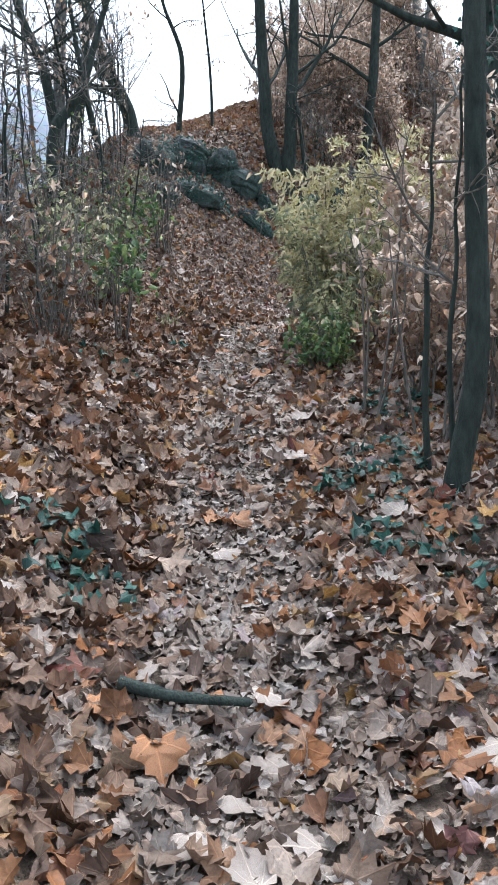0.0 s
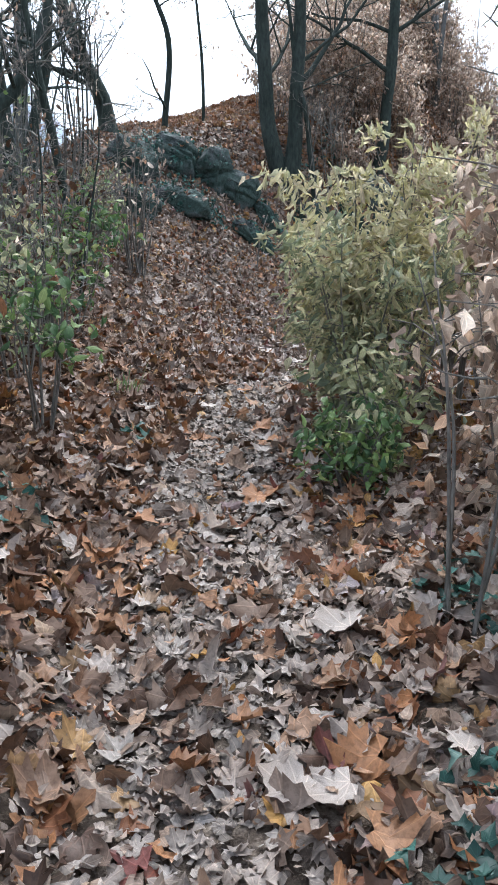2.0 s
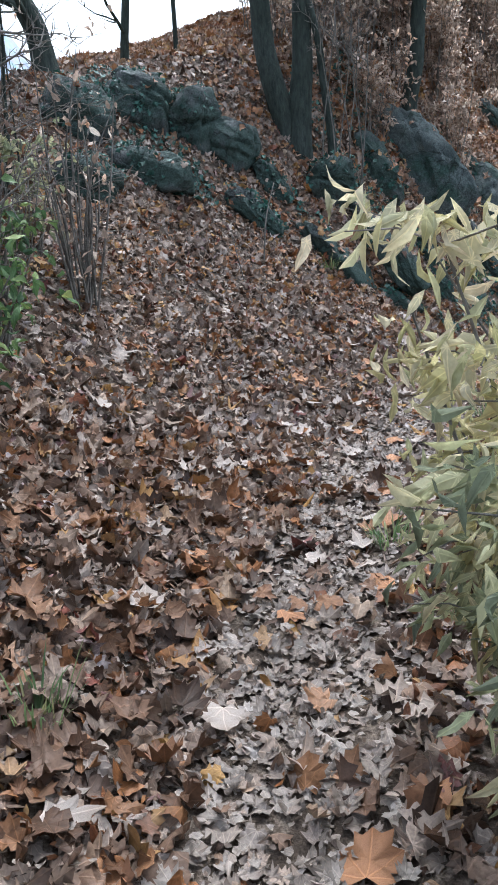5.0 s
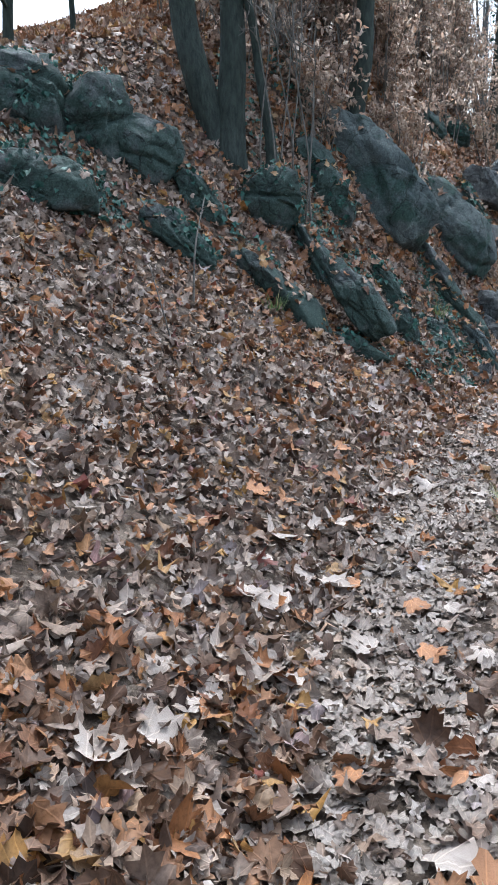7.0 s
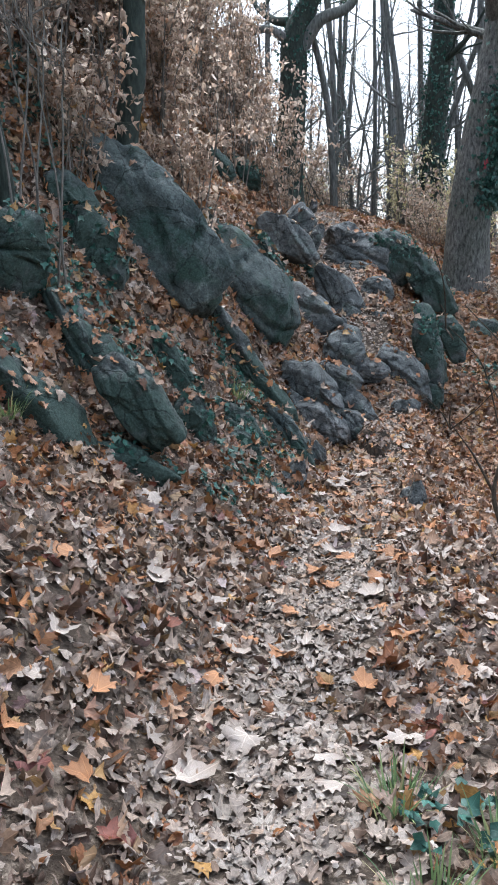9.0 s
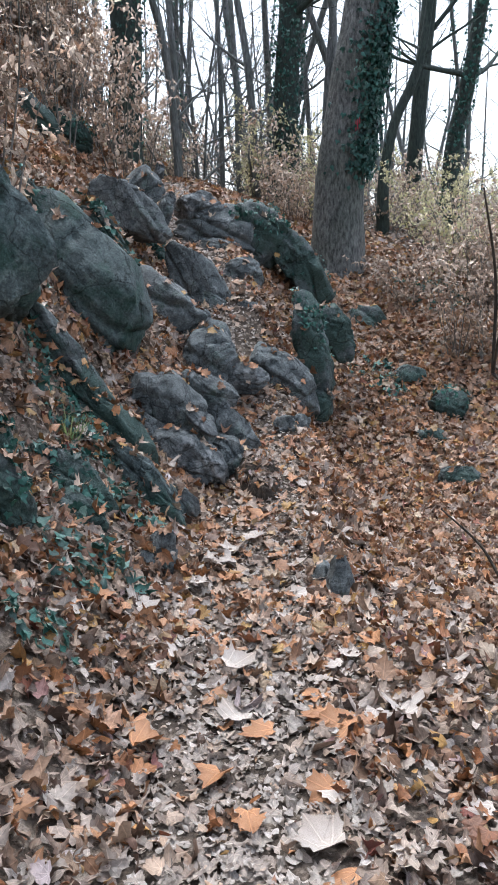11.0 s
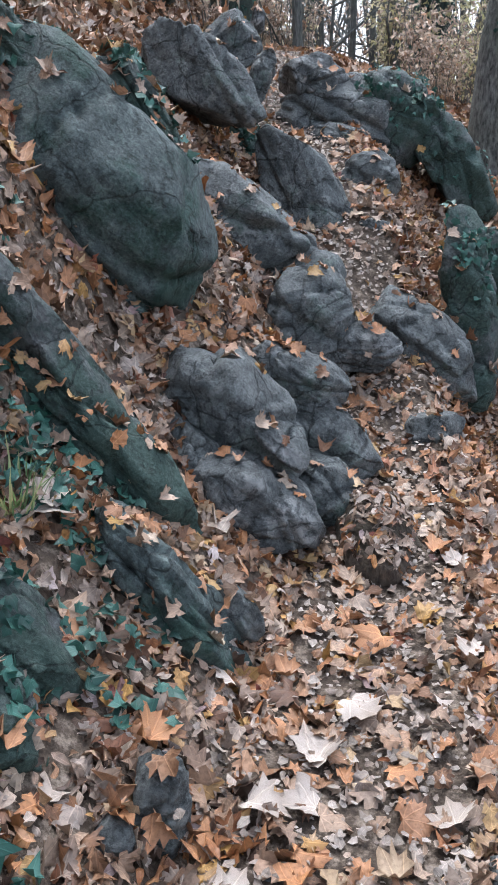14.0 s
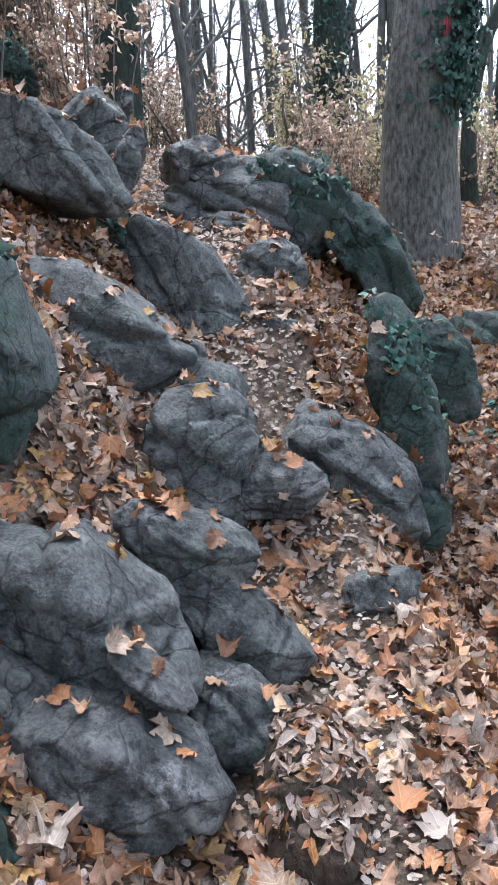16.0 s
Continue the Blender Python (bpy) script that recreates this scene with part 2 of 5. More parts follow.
def rock_material(name, moss, light, hue=(1.0, 1.0, 1.0)):
    """Dark banded gneiss with lichen, cracks and moss."""
    m, n, l, bsdf = material(name, 0.72)
    big = noise_node(n, l, 1.6, 5)
    band = noise_node(n, l, 5.5, 9, 0.72, (1, 1, 1.7))
    fine = noise_node(n, l, 65, 6, 0.8)
    r = ramp(n, [(0.3, (0.045, 0.053, 0.056)), (0.44, (0.088, 0.096, 0.098)), (0.58, (0.128, 0.136, 0.138)), (0.72, (0.2, 0.207, 0.205))])
    l.new(band.outputs["Fac"], r.inputs["Fac"])
    g = ramp(n, [(0.36, (0.4, 0.4, 0.41)), (0.5, (0.92, 0.92, 0.92)), (0.64, (1.5, 1.49, 1.47))])
    l.new(fine.outputs["Fac"], g.inputs["Fac"])
    c = mix(n, l, 0.9, r.outputs["Color"], g.outputs["Color"], "MULTIPLY")
    lm = ramp(n, [(0.56 - 0.1 * light, (0, 0, 0)), (0.66 - 0.05 * light, (1, 1, 1))])
    l.new(big.outputs["Fac"], lm.inputs["Fac"])
    spot = noise_node(n, l, 9, 5, 0.75)
    ls = ramp(n, [(0.5, (0, 0, 0)), (0.58, (1, 1, 1))])
    l.new(spot.outputs["Fac"], ls.inputs["Fac"])
    lichen = mix(n, l, 1.0, lm.outputs["Color"], ls.outputs["Color"], "MULTIPLY")
    c = mix(n, l, mix(n, l, 0.35, lichen, (0, 0, 0)), c, (0.36, 0.365, 0.36))
    mo = noise_node(n, l, 2.3, 6, 0.7)
    mr = ramp(n, [(0.62 - 0.22 * moss, (0, 0, 0)), (0.72 - 0.18 * moss, (1, 1, 1))])
    l.new(mo.outputs["Fac"], mr.inputs["Fac"])
    mg = ramp(n, [(0.35, (0.019, 0.038, 0.033)), (0.5, (0.038, 0.066, 0.056)), (0.66, (0.08, 0.12, 0.10))])
    l.new(fine.outputs["Fac"], mg.inputs["Fac"])
    c = mix(n, l, mr.outputs["Color"], c, mg.outputs["Color"])
    crack = n.new("ShaderNodeTexVoronoi")
    crack.feature = "DISTANCE_TO_EDGE"
    crack.inputs["Scale"].default_value = 3.1
    tc = n.new("ShaderNodeTexCoord")
    wob = mix(n, l, 0.25, tc.outputs["Object"], big.outputs["Color"])
    l.new(wob, crack.inputs["Vector"])
    cr = ramp(n, [(0.0, (0.06, 0.06, 0.065)), (0.008, (0.3, 0.3, 0.31)), (0.016, (1, 1, 1))])
    l.new(crack.outputs["Distance"], cr.inputs["Fac"])
    vein = noise_node(n, l, 2.6, 9, 0.6, (1, 1, 2.6))
    vr = ramp(n, [(0.475, (1, 1, 1)), (0.497, (0.16, 0.16, 0.18)), (0.519, (1, 1, 1))])
    l.new(vein.outputs["Fac"], vr.inputs["Fac"])
    c = mix(n, l, 0.3, c, vr.outputs["Color"], "MULTIPLY")
    c = mix(n, l, 0.55, c, cr.outputs["Color"], "MULTIPLY")
    speck = noise_node(n, l, 21, 5, 0.7)
    sr = ramp(n, [(0.36, (0.35, 0.35, 0.36)), (0.46, (1, 1, 1))])
    l.new(speck.outputs["Fac"], sr.inputs["Fac"])
    c = mix(n, l, 0.75, c, sr.outputs["Color"], "MULTIPLY")
    c = mix(n, l, 1.0, c, hue, "MULTIPLY")
    l.new(c, bsdf.inputs["Base Color"])
    bump(n, l, bsdf, [(sr.outputs["Color"], 0.6, 0.012), (cr.outputs["Color"], 0.5, 0.015), (vr.outputs["Color"], 0.35, 0.012), (band.outputs["Fac"], 0.6, 0.04), (spot.outputs["Fac"], 0.5, 0.025), (fine.outputs["Fac"], 0.7, 0.014)])
    return m


def bark_material(name, dark, light, ridge):
    m, n, l, bsdf = material(name, 0.9)
    a = noise_node(n, l, 9, 6, 0.65, (3, 3, ridge))
    b = noise_node(n, l, 1.1, 4)
    f = noise_node(n, l, 60, 4)
    r = ramp(n, [(0.33, dark), (0.66, light)])
    l.new(a.outputs["Fac"], r.inputs["Fac"])
    g = ramp(n, [(0.4, (0.75, 0.8, 0.74)), (0.65, (1.1, 1.1, 1.1))])
    l.new(b.outputs["Fac"], g.inputs["Fac"])
    l.new(mix(n, l, 1.0, r.outputs["Color"], g.outputs["Color"], "MULTIPLY"), bsdf.inputs["Base Color"])
    bump(n, l, bsdf, [(a.outputs["Fac"], 0.9, 0.03), (f.outputs["Fac"], 0.4, 0.006)])
    return m


M_SOIL = soil_material()
M_ROCK = rock_material("grey_gneiss", 0.25, 0.5, (1.0, 1.02, 1.01))
M_ROCK_GREEN = rock_material("greenish_gneiss", 0.62, 0.2, (0.8, 0.95, 0.92))
M_ROCK_PALE = rock_material("worn_pale_gneiss", 0.0, 1.0)
M_ROCK_MOSS = rock_material("mossy_dark_gneiss", 1.15, 0.0)
M_BARK = bark_material("smooth_dark_bark", (0.024, 0.033, 0.03), (0.064, 0.079, 0.07), 0.9)
# bark of the distant trees, with air haze put in as paler grey
M_BARK_HAZED = bark_material("haze_paled_bark", (0.085, 0.088, 0.09), (0.23, 0.228, 0.225), 0.7)
M_BARK_OAK = bark_material("furrowed_oak_bark", (0.035, 0.035, 0.034), (0.2, 0.195, 0.185), 1.2)
M_TWIG = bark_material("thin_twig_bark", (0.10, 0.09, 0.085), (0.29, 0.26, 0.24), 1.0)
M_ROOT = bark_material("wet_root_bark", (0.03, 0.022, 0.018), (0.11, 0.085, 0.065), 1.0)
M_MARK = material("red_trail_paint", 0.7)[0]
M_MARK.node_tree.nodes["Principled BSDF"].inputs["Base Color"].default_value = (0.42, 0.05, 0.07, 1)

# ---- building tools ----
def mesh_of(name, verts, faces, mat, smooth=True, inner=None):
    """A mesh from arrays; faces: an array of triangles or quads, or a list of lists."""
    me = bpy.data.meshes.new(name)
    if isinstance(faces, np.ndarray):
        k = faces.shape[1]
        me.vertices.add(len(verts))
        me.vertices.foreach_set("co", np.asarray(verts, np.float32).ravel())
        me.loops.add(faces.size)
        me.loops.foreach_set("vertex_index", faces.astype(np.int32).ravel())
        me.polygons.add(len(faces))
        me.polygons.foreach_set("loop_start", np.arange(0, faces.size, k, dtype=np.int32))
        me.update(calc_edges=True)
    else:
        me.from_pydata([tuple(v) for v in verts], [], [tuple(f) for f in faces])
    me.polygons.foreach_set("use_smooth", np.full(len(me.polygons), smooth))
    me.materials.append(mat)
    if inner is not None:
        me.attributes.new("leaf_plane", "FLOAT2", "POINT").data.foreach_set("vector", np.asarray(inner, np.float32).ravel())
    return me


def part(name, me, parent, label=""):
    ob = new(name, me)
    ob.parent = parent
    if label:
        ob["label"] = label
    return ob


def thing(name, at, label, category, group="", kind=""):
    ob = new(name)
    ob.empty_display_size = 0.1
    ob.location = at
    return tagged(ob, label, category, group, kind)


def tube(points, radii, sides, out_v, out_f, rng=None, rough=0.0, flute=0.0):
    """Adds a round tapering tube along the points to the lists."""
    pts = np.asarray(points, float)
    base = len(out_v)
    tang = np.gradient(pts, axis=0)
    tang /= np.linalg.norm(tang, axis=1)[:, None] + 1e-9
    ref = np.array((1.0, 0.13, 0.0)) if abs(tang[0][2]) > 0.5 else np.array((0.0, 0.1, 1.0))
    for i, p in enumerate(pts):
        u = np.cross(tang[i], ref)
        u /= np.linalg.norm(u) + 1e-9
        v = np.cross(tang[i], u)
        for k in range(sides):
            a = 2 * math.pi * k / sides
            r = radii[i] * (1 + (rough * rng.normal() if rough else 0) + flute * math.sin(5 * a + 0.4 * p[2]) + 0.6 * flute * math.sin(9 * a + 2 + 0.9 * p[2]))
            out_v.append(p + r * (math.cos(a) * u + math.sin(a) * v))
    for i in range(len(pts) - 1):
        for k in range(sides):
            a, b = base + i * sides + k, base + i * sides + (k + 1) % sides
            out_f.append((a, b, b + sides, a + sides))
    tip = len(out_v)
    out_v.append(pts[-1] + tang[-1] * radii[-1])
    for k in range(sides):
        a, b = base + (len(pts) - 1) * sides + k, base + (len(pts) - 1) * sides + (k + 1) % sides
        out_f.append((a, b, tip))


MAPLE = [(0.0, -0.30), (0.20, -0.40), (0.36, -0.28), (0.33, -0.17), (0.52, -0.12), (0.46, 0.02), (0.55, 0.20), (0.38, 0.21), (0.29, 0.22), (0.30, 0.42), (0.14, 0.43), (0.0, 0.60)]


def leaf_shapes(kind, count, rng):
    """Curled leaf meshes of unit size: arrays of vertices and of triangles."""
    shapes = []
    half = {"maple": MAPLE, "oval": [(0.0, -0.5), (0.2, -0.25), (0.24, 0.05), (0.13, 0.32), (0.0, 0.52)],
            "scrap": [(0.0, -0.4), (0.35, -0.15), (0.25, 0.25), (0.0, 0.4)],
            "ivy": [(0.0, -0.3), (0.25, -0.42), (0.48, -0.08), (0.24, 0.06), (0.0, 0.5)],
            "long": [(0.0, -0.55), (0.13, -0.25), (0.15, 0.05), (0.08, 0.35), (0.0, 0.6)]}[kind]
    for _ in range(count):
        ring = list(half) + [(-x, y) for x, y in reversed(half[1:-1])]
        ring = np.array(ring) * rng.uniform(0.85, 1.15, (len(ring), 1)) + rng.normal(0, 0.02, (len(ring), 2))
        v = np.vstack([[(0, 0)], ring])
        v[:, 0] *= rng.uniform(0.6, 1.1)
        a, b, c = rng.normal(0, 1.0), rng.normal(0, 0.8), rng.uniform(-0.9, 1.4)
        z = a * v[:, 0] ** 2 + b * v[:, 1] ** 2 + c * np.abs(v[:, 0]) * 0.5 + rng.normal(0, 0.06, len(v)) + 0.6 * rng.normal() * v[:, 0] * v[:, 1]
        v = np.column_stack([v, z])
        k = len(ring)
        f = np.array([(0, 1 + i, 1 + (i + 1) % k) for i in range(k)])
        shapes.append((v, f))
    return shapes


def strew(places, normals, sizes, kind, rng, tilt=0.3, variants=14, dip=None):
    """Many leaves as one pair of arrays. dip: the way in which the leaf's tip points, else any."""
    shapes = leaf_shapes(kind, variants, rng)
    n = len(places)
    pick = rng.integers(0, variants, n)
    up = normals + rng.normal(0, tilt, (n, 3))
    up /= np.linalg.norm(up, axis=1)[:, None]
    way = rng.normal(0, 1, (n, 3)) if dip is None else dip + rng.normal(0, 0.3, (n, 3))
    way -= (way * up).sum(1)[:, None] * up
    way /= np.linalg.norm(way, axis=1)[:, None] + 1e-9
    side = np.cross(way, up)
    vs, fs, us, base = [], [], [], 0
    for k, (v, f) in enumerate(shapes):
        idx = np.nonzero(pick == k)[0]
        if not len(idx):
            continue
        s = sizes[idx][:, None, None]
        w = places[idx][:, None, :] + s * (v[None, :, 0:1] * side[idx][:, None, :] + v[None, :, 1:2] * way[idx][:, None, :] + v[None, :, 2:3] * up[idx][:, None, :])
        vs.append(w.reshape(-1, 3))
        us.append(np.tile(v[:, :2], (len(idx), 1)))
        fs.append((f[None] + (base + np.arange(len(idx)) * len(v))[:, None, None]).reshape(-1, 3))
        base += len(idx) * len(v)
    return np.vstack(vs), np.vstack(fs), np.vstack(us)


def slope_normals(xy):
    e = 0.08
    dx = (lie(xy + (e, 0))[0] - lie(xy - (e, 0))[0]) / (2 * e)
    dy = (lie(xy + (0, e))[0] - lie(xy - (0, e))[0]) / (2 * e)
    n = np.column_stack([-dx, -dy, np.ones(len(xy))])
    return n / np.linalg.norm(n, axis=1)[:, None]


def grain(v, scale, seed, octaves=3):
    """Fractal value noise at an array of points, by sums of rotated sines."""
    r = np.random.default_rng(seed)
    out = np.zeros(len(v))
    amp = 1.0
    for o in range(octaves):
        for _ in range(4):
            d = r.normal(0, 1, 3)
            d *= scale * 2 ** o / np.linalg.norm(d) * r.uniform(0.6, 1.5)
            out += amp * 0.5 * np.sin(v @ d + r.uniform(0, 6.28) + 0.8 * np.sin(v @ np.roll(d, 1) * 0.7))
        amp *= 0.5
    return out

# ---- ground ----
def ground_sheet():
    """One sheet: fine near the path, coarser outward, falling away to the valley and reaching the horizon."""
    def axis(lo, hi, step, ends):
        mid = np.arange(lo, hi + step / 2, step)
        g, a, b = step, [], []
        while (sum(a) if a else 0) < ends:
            g *= 1.28
            a.append(g)
        low = lo - np.cumsum(a)[::-1]
        high = hi + np.cumsum(a)
        return np.concatenate([low, mid, high])
    xs, ys = axis(-6.0, 15.0, 0.11, 900), axis(-4.0, 34.0, 0.11, 900)
    X, Y = np.meshgrid(xs, ys)
    xy = np.column_stack([X.ravel(), Y.ravel()])
    inside = np.column_stack([np.clip(xy[:, 0], -30, 45), np.clip(xy[:, 1], -14, 46)])
    z = lie(inside)[0]
    out = np.linalg.norm(xy - inside, axis=1)
    z = z - np.minimum(out * 0.25, 18) + 0.5 * np.sin(out * 0.05)
    w, h = len(xs), len(ys)
    i = np.arange(w * h).reshape(h, w)
    f = np.column_stack([i[:-1, :-1].ravel(), i[:-1, 1:].ravel(), i[1:, 1:].ravel(), i[1:, :-1].ravel()])
    return mesh_of("ground", np.column_stack([xy, z]), f, M_SOIL)


ground = tagged(new("ground", ground_sheet()), "steep woodland ground of dark leaf mould and trodden earth", "ground", kind="structure")


# ---- rocks ----
ROCK_MATS = {"K": M_ROCK, "M": M_ROCK_MOSS, "G": M_ROCK_GREEN, "P": M_ROCK_PALE, "S": M_ROCK_PALE}
ROCK_WORDS = {"K": "dark grey weathered gneiss", "M": "blackish mossy gneiss", "G": "greenish dark gneiss", "P": "pale worn gneiss", "S": "earthy foot-worn gneiss"}
ROCK_KINDS = {"big": "boulder bedded in the leafy bank", "mid": "rock standing out of the bank", "small": "stone half buried in fallen leaves",
              "slab": "slab dipping down the hillside", "ledge": "ledge running down under leaves", "stand": "upright stone beside the path"}
rock_tops = []          # places where leaves can lie
ivy_seats = []          # places where ivy hangs over the ledges


def rock_mesh(w, dep, h, seed, detail, cuts, edge, lumps=0.8):
    """A jointed block: faces as planes met by worn edges, its corners broken off, with bedding steps and pits."""
    rng = np.random.default_rng(seed)
    bm = bmesh.new()
    bmesh.ops.create_icosphere(bm, subdivisions=detail, radius=1)
    u = np.array([q.co for q in bm.verts])
    u /= np.linalg.norm(u, axis=1)[:, None]
    planes = [((sx, 0, 0), 1.0) for sx in (-1, 1)] + [((0, sy, 0), 1.0) for sy in (-1, 1)] + [((0, 0, sz), 1.0) for sz in (-1, 1)]
    for (sx, sz), c in zip(((-1, 1), (1, 1), (-1, -1), (1, -1)), cuts):
        planes.append(((sx, rng.uniform(-0.25, 0.25), sz), (2 - 2 * c) / math.sqrt(2)))
        planes.append(((sx, -0.9, 0.35 * sz), rng.uniform(1.04, 1.25)))
    planes += [((rng.uniform(-0.3, 0.3), -1, 1), rng.uniform(0.9, 1.1)), ((0, 1, 1), 1.0)]
    for _ in range(7):
        planes.append((tuple(rng.normal(0, 1, 3)), rng.uniform(0.84, 1.02)))
    total = np.zeros(len(u))
    for n, d in planes:
        n = np.array(n, float) / np.linalg.norm(n)
        n = n + rng.normal(0, 0.08, 3)
        total += (np.maximum(u @ (n / np.linalg.norm(n)), 0) / d) ** edge
    v = u * (total ** (-1 / edge))[:, None] * np.array((w, dep, h)) / 2
    size = float(np.cbrt(w * dep * h))
    coarse = lumps * size
    n = u / np.array((w, dep, h))
    n /= np.linalg.norm(n, axis=1)[:, None]
    cells = v[rng.integers(0, len(v), 16)]
    wob = v + 0.1 * size * np.column_stack([grain(v, 2.0 / size, seed + 7 + i, 2) for i in range(3)])
    gap = np.linalg.norm((wob[:, None, :] - cells[None]) * (1, 1, 1.6), axis=2)
    near, two = np.argmin(gap, 1), np.sort(gap, 1)[:, :2]
    joint = np.clip(1 - (two[:, 1] - two[:, 0]) / (0.045 * size), 0, 1)
    tip = rng.normal(0, 0.06 * lumps, (16, 3))
    v = v + n * (rng.uniform(-0.024, 0.024, 16)[near] * coarse + ((v - cells[near]) * tip[near]).sum(1) - 0.03 * size * joint ** 1.5)[:, None]
    bed = np.array((0.18, 0.25, 1.0)) + rng.normal(0, 0.12, 3)
    lay = (v @ bed) / (0.24 * size) + 0.5 * grain(v, 1.5 / size, seed + 5, 2)
    step = ease(np.clip((lay % 1) * 4, 0, 1)) - (lay % 1)
    v = v + n * (0.014 * coarse * grain(v, 2.2 / size, seed + 1, 2))[:, None]
    v = v + n * (0.042 * coarse * step * np.clip(grain(v, 2.2 / size, seed + 6, 1) + 0.35, 0, 1))[:, None]
    for _ in range(3):
        q = np.array((rng.normal(0, 0.5), rng.normal(0, 0.4), 1.0)) if rng.uniform() < 0.6 else rng.normal(0, 1, 3)
        q /= np.linalg.norm(q)
        off = v @ q + 0.05 * size * grain(v, 3.0 / size, seed + 9, 2) - rng.uniform(-0.3, 0.3) * size
        v = v - n * (0.05 * size * np.exp(-(off / (0.022 * size)) ** 2))[:, None] + n * (0.02 * size * rng.choice((-1, 1)) * (off > 0))[:, None]
    pit = grain(v, 9.0 / size, seed + 2, 3)
    v = v - n * (0.022 * coarse * np.clip(pit - 0.55, 0, 1))[:, None]
    v = v + n * (0.007 * size * grain(v, 18 / size, seed + 3, 2))[:, None]
    for q, co in zip(bm.verts, v):
        q.co = co
    me = bpy.data.meshes.new("rock")
    bm.to_mesh(me)
    bm.free()
    me.polygons.foreach_set("use_smooth", np.ones(len(me.polygons), bool))
    return me


def rock(x, y, z, w, dep, h, yaw, lean, mat, kind, cuts, seed):
    me = rock_mesh(w, dep, h, seed, 5 if max(w, h) > 0.3 else 4, cuts, 120 if kind == "slab" else 48, 0.4 if kind == "slab" else 0.75)
    me.materials.append(ROCK_MATS[mat])
    ob = new("rock_ledge" if kind == "ledge" else "rock_slab" if kind == "slab" else "boulder" if kind == "big" else "rock", me)
    ob.matrix_world = pose(x, y, z, 0, 0, yaw) @ pose(0, 0, 0, 0, lean, 0)
    tagged(ob, ROCK_WORDS[mat] + " " + ROCK_KINDS[kind], "rock", "outcrop of rocks along the path")
    rot = np.array(ob.matrix_world.to_3x3())
    nn = np.zeros(len(me.polygons) * 3)
    cc = np.zeros(len(me.polygons) * 3)
    me.polygons.foreach_get("normal", nn), me.polygons.foreach_get("center", cc)
    nn, cc = nn.reshape(-1, 3) @ rot.T, cc.reshape(-1, 3) @ rot.T + (x, y, z)
    good = nn[:, 2] > 0.6
    rock_tops.append((cc[good], nn[good], w * dep * (4.5 if kind == "ledge" or mat == "S" else 1.0)))
    if mat == "M" and max(w, h) > 0.4:
        side = (nn[:, 2] > 0.0) & (nn[:, 1] < 0.5)
        ivy_seats.append((cc[side], nn[side], w * h, (x, y, z)))
    return ob


